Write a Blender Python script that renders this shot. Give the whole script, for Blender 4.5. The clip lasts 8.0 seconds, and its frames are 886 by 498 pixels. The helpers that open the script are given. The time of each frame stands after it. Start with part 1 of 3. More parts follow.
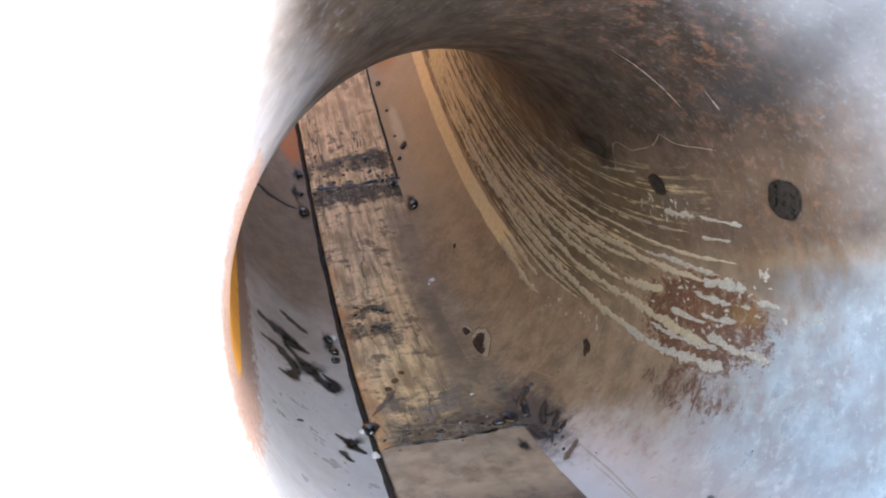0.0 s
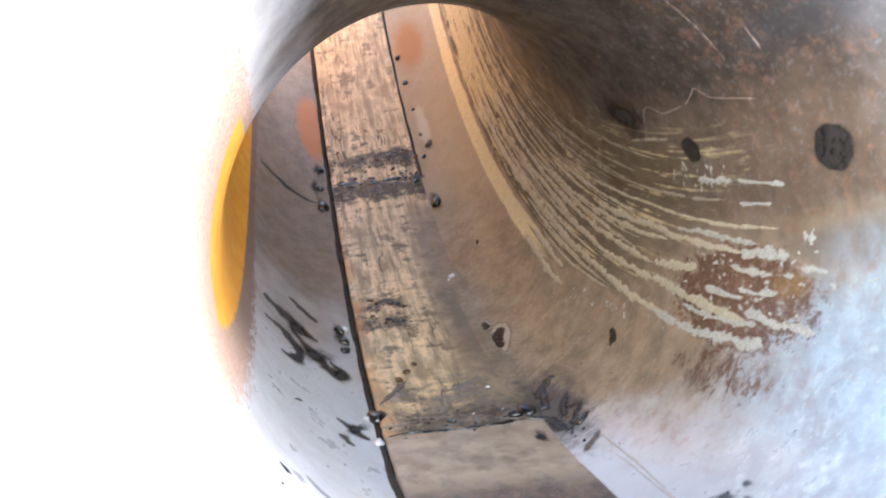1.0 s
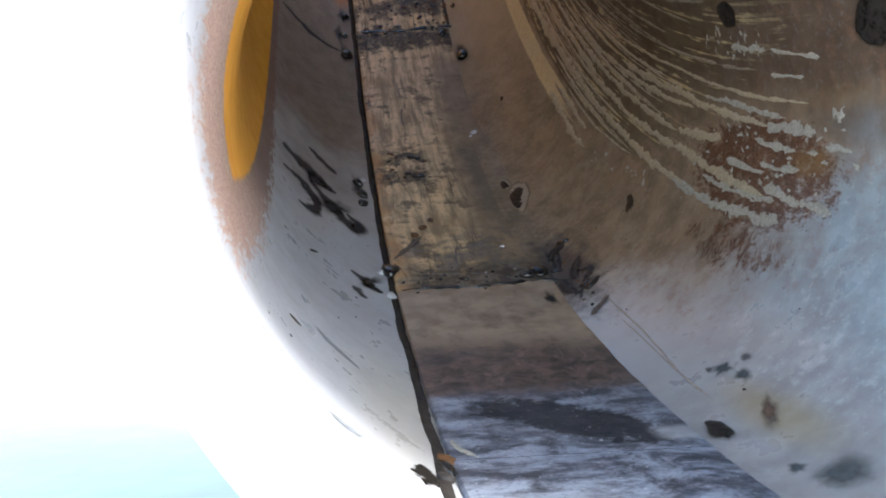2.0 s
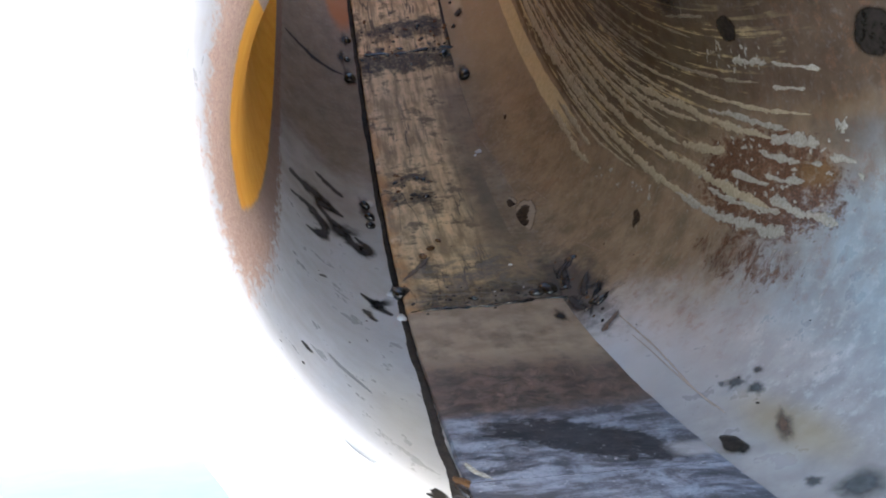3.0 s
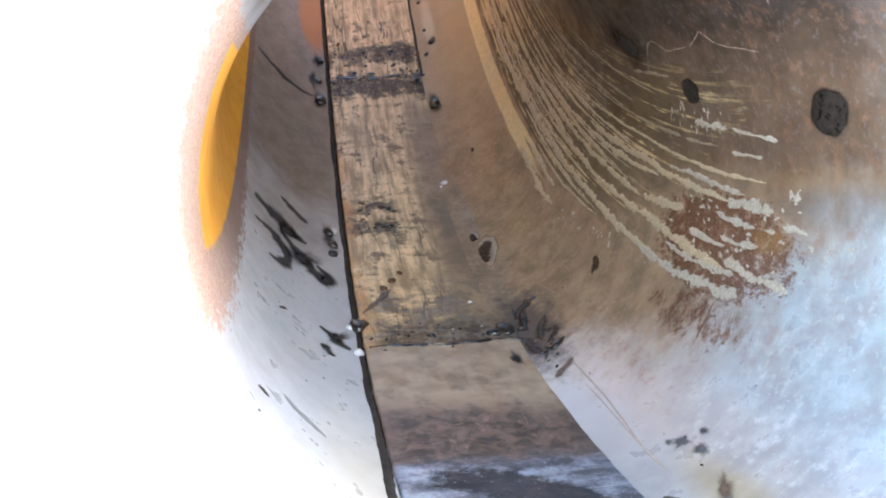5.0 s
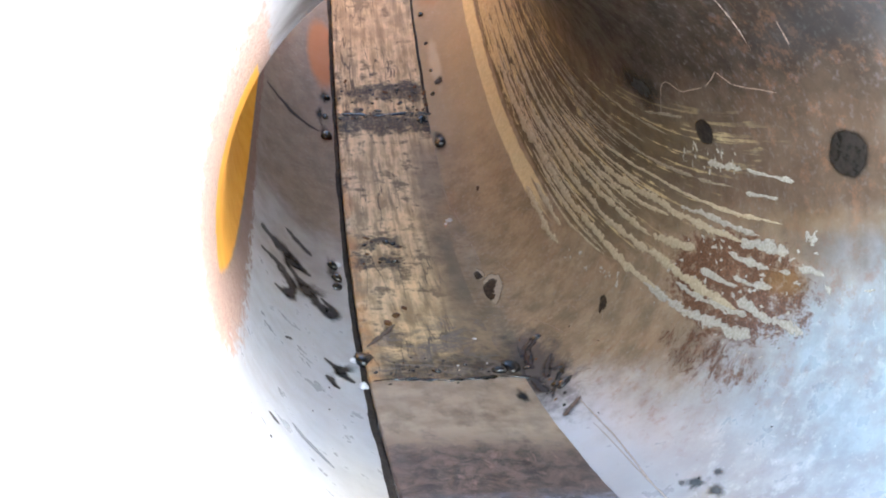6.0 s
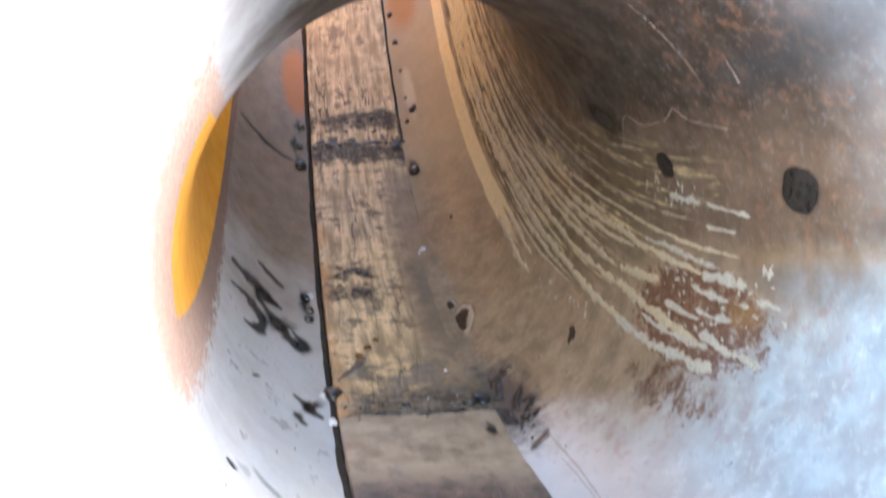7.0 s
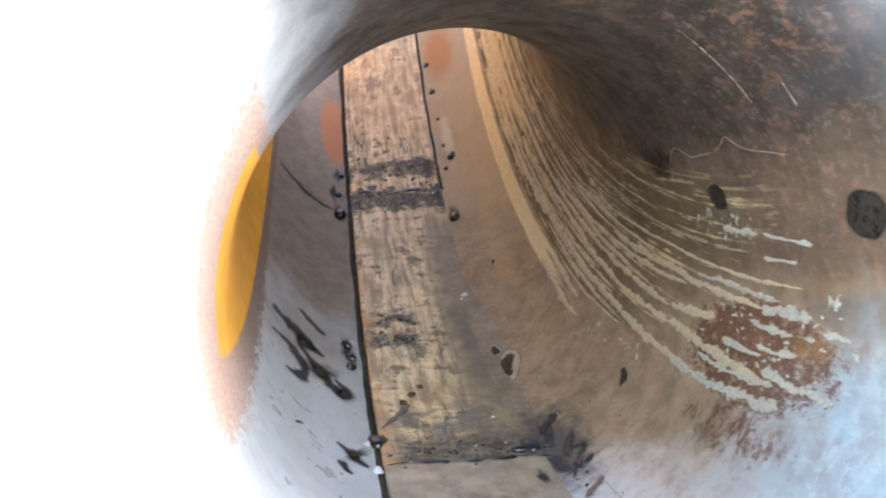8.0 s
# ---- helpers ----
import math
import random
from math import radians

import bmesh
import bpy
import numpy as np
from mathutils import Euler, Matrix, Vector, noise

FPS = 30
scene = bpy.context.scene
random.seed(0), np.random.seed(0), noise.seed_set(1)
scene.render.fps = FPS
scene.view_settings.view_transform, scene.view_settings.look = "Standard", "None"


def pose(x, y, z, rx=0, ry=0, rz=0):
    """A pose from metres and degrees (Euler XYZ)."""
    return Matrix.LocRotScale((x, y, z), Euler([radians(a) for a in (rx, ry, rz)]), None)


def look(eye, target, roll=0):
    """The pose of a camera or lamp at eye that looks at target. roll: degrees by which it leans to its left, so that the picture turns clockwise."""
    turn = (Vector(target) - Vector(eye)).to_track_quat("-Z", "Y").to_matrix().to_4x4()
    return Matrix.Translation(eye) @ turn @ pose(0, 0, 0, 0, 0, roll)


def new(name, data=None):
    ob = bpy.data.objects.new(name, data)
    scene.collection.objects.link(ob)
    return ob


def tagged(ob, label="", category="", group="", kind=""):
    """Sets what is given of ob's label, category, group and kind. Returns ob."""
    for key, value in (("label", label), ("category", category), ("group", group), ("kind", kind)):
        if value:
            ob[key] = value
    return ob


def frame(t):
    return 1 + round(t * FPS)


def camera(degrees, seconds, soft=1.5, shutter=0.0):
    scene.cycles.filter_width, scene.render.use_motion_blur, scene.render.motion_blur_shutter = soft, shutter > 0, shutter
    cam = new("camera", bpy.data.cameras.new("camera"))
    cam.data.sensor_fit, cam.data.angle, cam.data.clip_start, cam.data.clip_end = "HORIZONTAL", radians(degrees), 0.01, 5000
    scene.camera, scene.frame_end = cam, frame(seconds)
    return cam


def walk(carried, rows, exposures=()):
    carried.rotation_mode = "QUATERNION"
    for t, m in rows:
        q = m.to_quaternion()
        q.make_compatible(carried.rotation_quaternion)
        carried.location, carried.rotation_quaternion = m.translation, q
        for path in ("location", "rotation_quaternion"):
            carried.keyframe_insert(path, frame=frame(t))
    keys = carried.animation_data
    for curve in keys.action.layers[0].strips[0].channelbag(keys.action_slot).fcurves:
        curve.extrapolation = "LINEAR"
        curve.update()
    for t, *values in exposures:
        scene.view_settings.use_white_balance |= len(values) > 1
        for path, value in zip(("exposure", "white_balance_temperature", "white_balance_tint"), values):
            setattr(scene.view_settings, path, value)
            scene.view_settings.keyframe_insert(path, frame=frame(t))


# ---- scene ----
# The camera is held just outside the flared mouth of a painted steel elbow pipe and looks into its bend.
cam = camera(54.3, 8.0, soft=1.9, shutter=0.4)
AXIS = 0.262                      # height of the pipe's axis over the yard
ROWS = [
    (0.0, -0.2261, 0.0644, -0.0274, 98.539, 9.151, -13.536),
    (0.2, -0.2126, 0.0650, -0.0411, 99.587, 8.685, -13.188),
    (0.5, -0.1963, 0.0773, -0.0716, 100.977, 8.559, -12.153),
    (0.7, -0.1941, 0.0973, -0.0807, 101.502, 7.393, -12.526),
    (1.0, -0.1951, 0.1363, -0.0908, 101.735, 7.351, -11.341),
    (1.2, -0.1970, 0.1439, -0.1001, 100.904, 7.948, -10.656),
    (1.5, -0.1917, 0.1389, -0.0909, 100.280, 6.013, -10.229),
    (1.8, -0.1882, 0.1399, -0.0871, 95.333, 2.419, -10.197),
    (2.0, -0.1843, 0.1356, -0.0828, 91.951, 4.494, -9.915),
    (3.5, -0.1868, 0.1295, -0.0751, 93.568, 6.327, -9.283),
    (4.0, -0.1892, 0.1171, -0.0538, 92.924, 4.725, -9.269),
    (4.5, -0.1791, 0.1175, -0.0452, 92.403, 4.250, -11.058),
    (6.0, -0.2028, 0.1311, -0.0586, 96.408, 1.745, -12.849),
    (6.5, -0.1856, 0.1321, -0.0557, 94.679, 0.863, -12.443),
    (7.0, -0.1807, 0.1208, -0.0420, 97.471, 2.652, -13.424),
    (7.2, -0.1844, 0.1231, -0.0297, 100.706, 2.138, -12.844),
    (7.5, -0.1753, 0.1236, -0.0422, 102.463, 3.214, -12.331),
    (7.7, -0.1777, 0.1321, -0.0517, 101.862, 3.985, -12.290),
    (8.0, -0.1857, 0.1449, -0.0545, 101.364, 3.299, -10.935),
]
EXPOSURES = [    # seconds, stops, white balance in kelvin, tint
    (0.0, 3.2, 6850, 14), (0.5, 3.6, 6750, 12), (1.0, 3.8, 6700, 11), (1.5, 3.2, 6600, 10), (2.0, 2.35, 6500, 9), (3.5, 2.5, 6600, 10), (4.0, 2.65, 6600, 10),
    (4.5, 3.3, 6700, 11), (6.0, 3.6, 6600, 9), (6.5, 3.25, 6600, 9), (7.0, 3.6, 6700, 11), (7.5, 3.75, 6600, 9), (8.0, 3.6, 6500, 7),
]
walk(cam, [(t, pose(x, y, AXIS + z, rx, ry, rz)) for t, x, y, z, rx, ry, rz in ROWS], EXPOSURES)

# ---- daylight ----
SUN_UP, SUN_ROUND = radians(34), radians(118)      # height, and compass turn of the sun (clockwise from +y)
world = bpy.data.worlds.new("daylight")
scene.world = world
world.use_nodes = True
wn = world.node_tree.nodes
sky = wn.new("ShaderNodeTexSky")
sky.sky_type, sky.sun_disc = "NISHITA", False
sky.sun_elevation, sky.sun_rotation = SUN_UP, SUN_ROUND
sky.dust_density = 1.5
world.node_tree.links.new(sky.outputs[0], wn["Background"].inputs[0])
wn["Background"].inputs[1].default_value = 0.15
sun = new("sun", bpy.data.lights.new("sun", "SUN"))
sun.data.energy, sun.data.angle, sun.data.color = 2.0, radians(14), (1.0, 0.99, 0.97)
sun_from = Vector((math.sin(SUN_ROUND) * math.cos(SUN_UP), math.cos(SUN_ROUND) * math.cos(SUN_UP), math.sin(SUN_UP)))
sun.matrix_world = look(sun_from * 20, (0, 0, 0))


# ---- materials ----
def nodes_of(name):
    m = bpy.data.materials.new(name)
    m.use_nodes = True
    return m, m.node_tree.nodes, m.node_tree.links, m.node_tree.nodes["Principled BSDF"]


class Maker:
    """Short hand for node materials on the pipe's map: across (metres round the bore) and along (metres on the axis)."""

    def __init__(self, name, mapped=True):
        self.m, self.n, self.l, self.b = nodes_of(name)
        if mapped:
            uv = self.n.new("ShaderNodeUVMap")
            uv.uv_map = "pipe_map"
            sep = self.n.new("ShaderNodeSeparateXYZ")
            self.l.new(uv.outputs[0], sep.inputs[0])
            self.uv, self.u, self.s = uv.outputs[0], sep.outputs[0], sep.outputs[1]
            self.deg = self.math("MULTIPLY", self.u, 57.2958 / 0.2193)
        self.coord = self.n.new("ShaderNodeTexCoord").outputs["Object"]

    def put(self, socket, value):
        if isinstance(value, (int, float)):
            socket.default_value = value
        elif isinstance(value, tuple):
            socket.default_value = (*value, 1)
        else:
            self.l.new(value, socket)

    def math(self, op, a, b=0.0, c=0.0):
        q = self.n.new("ShaderNodeMath")
        q.operation = op
        for k, v in enumerate((a, b, c)):
            self.put(q.inputs[k], v)
        return q.outputs[0]

    def add(self, a, b):
        return self.math("ADD", a, b)

    def mul(self, a, b):
        return self.math("MULTIPLY", a, b)

    def top(self, a, b):
        return self.math("MAXIMUM", a, b)

    def step(self, v, lo, hi, to0=0.0, to1=1.0):
        q = self.n.new("ShaderNodeMapRange")
        q.interpolation_type = "SMOOTHSTEP"
        for k, x in zip(("Value", "From Min", "From Max", "To Min", "To Max"), (v, lo, hi, to0, to1)):
            self.put(q.inputs[k], x)
        return q.outputs[0]

    def noise(self, scale, detail=4.0, rough=0.55, vector=None, twist=0.0):
        q = self.n.new("ShaderNodeTexNoise")
        self.l.new(vector or self.coord, q.inputs["Vector"])
        self.put(q.inputs["Scale"], scale)
        self.put(q.inputs["Detail"], detail)
        self.put(q.inputs["Roughness"], rough)
        self.put(q.inputs["Distortion"], twist)
        return q.outputs[0]

    def stretched(self, x, y, z=1.0):
        """The map scaled by x across and y along."""
        q = self.n.new("ShaderNodeMapping")
        self.l.new(self.uv, q.inputs["Vector"])
        q.inputs["Scale"].default_value = (x, y, z)
        return q.outputs[0]

    def mix(self, f, a, b):
        q = self.n.new("ShaderNodeMix")
        q.data_type = "RGBA"
        self.put(q.inputs[0], f)
        self.put(q.inputs[6], a)
        self.put(q.inputs[7], b)
        return q.outputs[2]

    def blob(self, deg, s, rdeg, rs, soft=0.5, jitter=None, amount=0.0):
        """1 inside an ellipse on the map, 0 outside."""
        x = self.mul(self.add(self.deg, -deg), 1 / rdeg)
        y = self.mul(self.add(self.s, -s), 1 / rs)
        d = self.math("SQRT", self.add(self.mul(x, x), self.mul(y, y)))
        if jitter is not None:
            d = self.add(d, self.mul(self.add(jitter, -0.5), amount))
        return self.step(d, 1 + soft / 2, 1 - soft / 2)

    def sap(self):
        """Brown film of dried sap and dust, the same on the bore and the plates."""
        mid, patch, cloud = self.noise(38, 6, 0.6), self.noise(26, 8, 0.72), self.noise(15, 7, 0.68)
        c = self.mix(self.step(mid, 0.25, 0.75), (0.300, 0.226, 0.148), (0.195, 0.145, 0.094))
        c = self.mix(self.mul(self.step(patch, 0.45, 0.68), 0.6), c, (0.385, 0.295, 0.195))
        c = self.mix(self.mul(self.step(cloud, 0.50, 0.68), 0.6), c, (0.132, 0.100, 0.067))
        return self.mix(self.mul(self.step(self.noise(10, 7, 0.66), 0.54, 0.66), 0.32), c, (0.29, 0.170, 0.100))

    def bump(self, height, strength, distance=0.002, onto=None):
        q = self.n.new("ShaderNodeBump")
        q.inputs["Strength"].default_value = strength
        q.inputs["Distance"].default_value = distance
        self.put(q.inputs["Height"], height)
        if onto is not None:
            self.l.new(onto, q.inputs["Normal"])
        return q.outputs[0]

    def done(self, colour, rough, normal=None, metal=0.0):
        self.put(self.b.inputs["Base Color"], colour)
        self.put(self.b.inputs["Roughness"], rough)
        self.put(self.b.inputs["Metallic"], metal)
        if normal is not None:
            self.l.new(normal, self.b.inputs["Normal"])
        return self.m


def make_paint():
    k = Maker("bore_paint")
    wide, mid, fine, grit = k.noise(7), k.noise(38, 6, 0.6), k.noise(170, 5, 0.65), k.noise(600, 3)
    cloud, patch = k.noise(15, 7, 0.68), k.noise(26, 8, 0.72)
    # grey top coat, dusty and a little yellowed beside the plates
    grey = k.mix(k.step(wide, 0.3, 0.7), (0.55, 0.58, 0.63), (0.46, 0.48, 0.52))
    grey = k.mix(k.mul(k.step(mid, 0.3, 0.85), 0.45), grey, (0.40, 0.375, 0.35))
    yellowed = k.blob(-30, 0.69, 11, 0.10, 1.6, mid, 0.9)
    grey = k.mix(k.mul(yellowed, 0.45), grey, (0.52, 0.45, 0.29))
    # scuffed grey side near the mouth, with the sky's blue light tinted into its colour
    cool = k.mul(k.step(k.add(k.s, k.mul(mid, 0.16)), 0.98, 0.74), k.mul(k.step(k.deg, 12, 20), k.step(k.deg, 112, 80, 0.3, 1.0)))
    steel = k.mix(k.step(mid, 0.35, 0.65), (0.315, 0.405, 0.455), (0.215, 0.275, 0.31))
    steel = k.mix(k.mul(k.step(cloud, 0.42, 0.66), 0.55), steel, (0.20, 0.195, 0.195))
    steel = k.mix(k.mul(k.step(k.add(k.deg, k.mul(k.add(cloud, -0.5), 30)), 52, 30), 0.85), steel, k.mix(k.step(mid, 0.3, 0.7), (0.30, 0.285, 0.27), (0.21, 0.198, 0.185)))
    grey = k.mix(k.mul(cool, 0.92), grey, steel)
    near = k.mul(k.step(k.s, 0.82, 0.66), k.mul(k.step(k.deg, 27, 40), k.step(k.deg, 96, 84)))
    grey = k.mix(k.mul(k.mul(k.step(k.noise(75, 6, 0.65), 0.52, 0.70), near), 0.45), grey, (0.50, 0.56, 0.59))
    grey = k.mix(k.mul(k.mul(k.step(k.noise(210, 5, 0.7), 0.60, 0.70), near), 0.35), grey, (0.60, 0.64, 0.66))
    # brown film of dried sap and dust, deeper in; umber overhead adds painted shade
    brown = k.sap()
    brown = k.mix(k.mul(k.step(k.deg, 0, -14), 0.75), brown, k.mix(k.step(mid, 0.3, 0.7), (0.235, 0.172, 0.118), (0.180, 0.130, 0.090)))
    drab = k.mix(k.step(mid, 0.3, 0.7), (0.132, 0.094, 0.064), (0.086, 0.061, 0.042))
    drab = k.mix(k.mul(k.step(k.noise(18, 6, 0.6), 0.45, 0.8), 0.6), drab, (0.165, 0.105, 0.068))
    # the shade under the crown is put into this dark umber
    umber_shade = k.mix(k.step(mid, 0.3, 0.7), (0.042, 0.031, 0.023), (0.021, 0.016, 0.012))
    umber_shade = k.mix(k.mul(k.step(k.noise(18, 6, 0.6), 0.42, 0.85), 0.6), umber_shade, (0.074, 0.050, 0.034))
    umber_shade = k.mix(k.mul(k.step(k.noise(1.0, 5, 0.6, k.stretched(8, 60), 0.6), 0.60, 0.72), 0.35), umber_shade, (0.13, 0.070, 0.043))
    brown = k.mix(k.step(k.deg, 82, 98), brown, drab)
    brown = k.mix(k.top(k.step(k.add(k.deg, k.mul(k.add(cloud, -0.5), 14)), 108, 130), k.step(k.deg, -112, -140)), brown, umber_shade)
    capped = k.math("MINIMUM", k.deg, 96.0)
    edge = k.add(k.s, k.mul(k.add(wide, -0.5), 0.22))
    reach = k.add(k.add(edge, k.mul(k.add(cloud, -0.5), 0.20)), k.mul(k.add(capped, -60.0), 0.0034))
    film = k.mul(k.step(reach, 0.66, 0.86), k.step(k.add(k.deg, k.mul(mid, 10)), 10, 24))
    over = k.mul(k.step(k.add(k.deg, k.mul(k.add(mid, -0.5), 9)), 82, 97), k.step(k.add(k.s, k.mul(k.add(cloud, -0.5), 0.10)), 0.50, 0.64, 0.65, 1.0))
    left = k.mul(k.step(k.add(k.s, k.mul(k.add(wide, -0.5), 0.30)), 1.00, 1.34), 0.92)
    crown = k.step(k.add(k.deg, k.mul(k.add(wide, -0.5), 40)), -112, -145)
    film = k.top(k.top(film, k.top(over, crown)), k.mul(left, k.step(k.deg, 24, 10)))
    beige = k.mul(k.step(edge, 1.25, 1.55), k.mul(k.step(k.deg, 22, 28), k.step(k.deg, 58, 55)))
    brown = k.mix(k.mul(beige, 0.7), brown, (0.36, 0.30, 0.205))
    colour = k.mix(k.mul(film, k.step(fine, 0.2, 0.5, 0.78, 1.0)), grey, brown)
    # rusty bloom along the film's edge, worn pale spots in it
    bloom = k.mul(k.mul(k.step(reach, 0.62, 0.74), k.step(reach, 0.98, 0.82)), k.mul(k.step(k.noise(70, 8, 0.75), 0.50, 0.66), k.step(k.deg, 26, 40)))
    colour = k.mix(k.mul(bloom, 0.5), colour, (0.25, 0.13, 0.075))
    colour = k.mix(k.mul(k.mul(k.step(k.noise(95, 6, 0.7), 0.62, 0.74), film), 0.12), colour, (0.40, 0.31, 0.21))
    tan = k.blob(92, 0.66, 2.5, 0.08, 1.2, mid, 0.9)
    colour = k.mix(k.mul(tan, 0.22), colour, (0.30, 0.19, 0.08))
    # zone of lengthwise scouring: old cream coat showing in long threads on a dark ground
    thread = k.noise(1.0, 5, 0.6, k.stretched(170, 4.5), 0.6)
    blotch = k.noise(1.0, 5, 0.65, k.stretched(80, 22), 0.8)
    zone = k.mul(k.step(k.deg, 62.9, 64.2), k.step(k.deg, 120, 104))
    zone = k.mul(zone, k.step(k.add(k.s, k.add(k.mul(k.add(blotch, -0.5), 0.4), k.mul(k.add(k.deg, -64.0), 0.004))), 0.92, 1.12))
    deep = k.mul(k.step(k.s, 1.22, 1.62), k.step(k.deg, 104, 74, 0.25, 1.0))
    cut = k.mul(k.step(k.add(k.add(thread, k.mul(blotch, 0.40)), k.mul(deep, 0.17)), 0.775, 0.825), zone)
    cream = k.mix(k.step(fine, 0.3, 0.7), (0.44, 0.355, 0.20), (0.62, 0.52, 0.31))
    colour = k.mix(k.mul(zone, 0.85), colour, k.mix(k.step(blotch, 0.35, 0.65), (0.070, 0.055, 0.031), (0.125, 0.092, 0.052)))
    colour = k.mix(k.mul(cut, 0.95), colour, cream)
    # the broad cream band along the zone's edge
    band = k.mul(k.step(k.add(k.deg, k.mul(k.add(blotch, -0.5), 2)), 55.3, 56.0), k.step(k.add(k.deg, k.mul(k.add(blotch, -0.5), 3)), 62.2, 61.6))
    band = k.mul(band, k.step(k.add(k.s, k.mul(k.add(thread, -0.5), 0.3)), 1.18, 1.24))
    colour = k.mix(k.mul(band, 0.95), colour, k.mix(k.step(fine, 0.3, 0.7), (0.56, 0.455, 0.25), (0.68, 0.565, 0.33)))
    # rust where the scouring ends
    rz = k.top(k.blob(75, 0.80, 15, 0.12, 0.9), k.mul(k.blob(58, 0.785, 9, 0.10, 1.4), 0.82))
    flake = k.noise(1.0, 9, 0.75, k.stretched(110, 75), 0.15)
    claw = k.noise(1.0, 9, 0.78, k.stretched(52, 95), 0.9)
    flake = k.mix(k.step(k.deg, 66, 60), flake, claw)
    rust = k.step(k.add(k.mul(rz, 0.45), flake), 0.80, 0.95)
    rustc = k.mix(k.step(grit, 0.35, 0.65), (0.068, 0.032, 0.019), (0.165, 0.080, 0.045))
    rustc = k.mix(k.mul(k.step(patch, 0.5, 0.66), 0.5), rustc, (0.24, 0.135, 0.080))
    colour = k.mix(k.mul(rust, 0.92), colour, rustc)
    ochre = k.blob(79, 0.735, 2.6, 0.022, 1.0, fine, 1.2)
    colour = k.mix(k.mul(ochre, 0.35), colour, (0.28, 0.17, 0.05))
    colour = k.mix(k.mul(k.step(k.noise(260, 4, 0.6), 0.66, 0.74), 0.45), colour, (0.13, 0.105, 0.085))
    # the rubbed-through patch on the left: orange undercoat within a rusty, frayed ring
    fibre = k.noise(1.0, 5, 0.7, k.stretched(150, 40), 1.0)
    a = k.add(k.deg, k.add(82 + 0.745 * 35, k.mul(k.s, -35.0)))
    b = k.add(k.mul(k.add(k.deg, 82), 0.0008), k.add(k.mul(k.s, -1.0), 0.745))
    ring_width = k.math("MAXIMUM", k.add(27.0, k.mul(k.s, -17.0)), 4.0)
    d_ring = k.top(k.math("DIVIDE", a, ring_width), k.mul(b, 1 / 0.125))
    d_ring = k.top(d_ring, k.step(k.deg, -108, -128, -2.0, 1.3))
    ring = k.step(k.add(d_ring, k.mul(k.add(fibre, -0.5), 1.5)), 1.05, 0.72)
    ringc = k.mix(k.step(k.noise(1.0, 6, 0.75, k.stretched(420, 160), 1.5), 0.35, 0.65), (0.33, 0.185, 0.130), (0.60, 0.42, 0.335))
    ringc = k.mix(k.mul(k.step(k.s, 0.80, 1.02), 0.65), ringc, (0.150, 0.088, 0.066))
    colour = k.mix(k.mul(ring, 0.92), colour, ringc)
    colour = k.mix(k.step(k.add(d_ring, k.mul(k.add(fibre, -0.5), 0.22)), 0.06, -0.06), colour, k.mix(k.step(mid, 0.3, 0.7), (0.92, 0.44, 0.045), (0.84, 0.36, 0.04)))
    # a second, duller orange blob deeper in, left of the plates
    second = k.blob(-18, 1.65, 7, 0.07, 0.5, mid, 0.3)
    colour = k.mix(k.mul(second, 0.85), colour, (0.46, 0.17, 0.05))
    drip = k.blob(39, 1.80, 8, 0.05, 1.0, mid, 0.9)
    colour = k.mix(k.mul(drip, 0.75), colour, (0.32, 0.14, 0.035))
    pale = k.blob(35.5, 1.61, 2.6, 0.05, 0.9, mid, 0.8)
    colour = k.mix(k.mul(pale, 0.55), colour, (0.52, 0.47, 0.37))
    # dark smears on the far side; grime: soot beside the joint, a yellow-brown stain near the mouth
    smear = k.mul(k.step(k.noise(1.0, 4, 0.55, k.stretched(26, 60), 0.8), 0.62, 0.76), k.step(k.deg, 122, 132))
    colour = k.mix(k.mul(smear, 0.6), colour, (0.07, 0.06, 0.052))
    # a loose-edged dark oval on the far wall near the mouth
    dark_oval = k.blob(129, 0.62, 5, 0.10, 1.2, cloud, 1.5)
    colour = k.mix(k.mul(dark_oval, 0.55), colour, (0.045, 0.045, 0.045))
    soot = k.blob(27, 0.95, 8, 0.07, 1.2, k.noise(55, 8, 0.75), 3.0)
    colour = k.mix(k.mul(soot, 0.85), colour, (0.05, 0.047, 0.048))
    dusk = k.blob(87, 0.655, 4, 0.07, 1.2, mid, 0.8)
    colour = k.mix(k.mul(dusk, 0.4), colour, (0.10, 0.10, 0.10))
    moss = k.blob(31, 0.630, 4.0, 0.045, 1.2, mid, 1.0)
    colour = k.mix(k.mul(moss, 0.5), colour, (0.30, 0.235, 0.10))
    rough = k.add(k.add(k.step(mid, 0.3, 0.75, 0.26, 0.44), k.mul(film, 0.10)), k.mul(k.top(k.mul(rust, 1.0), k.top(ring, k.mul(cut, 0.6))), 0.35))
    h = k.add(k.add(k.mul(cut, 0.5), k.mul(band, 0.6)), k.add(k.mul(rust, k.mul(fine, -1.2)), k.mul(fine, 0.03)))
    h = k.add(h, k.mul(film, k.mul(patch, 0.12)))
    normal = k.bump(h, 0.55, 0.0012)
    k.l.new(k.step(k.top(film, k.top(over, crown)), 0.0, 1.0, 0.5, 0.14), k.b.inputs["Specular IOR Level"])
    return k.done(colour, rough, normal)


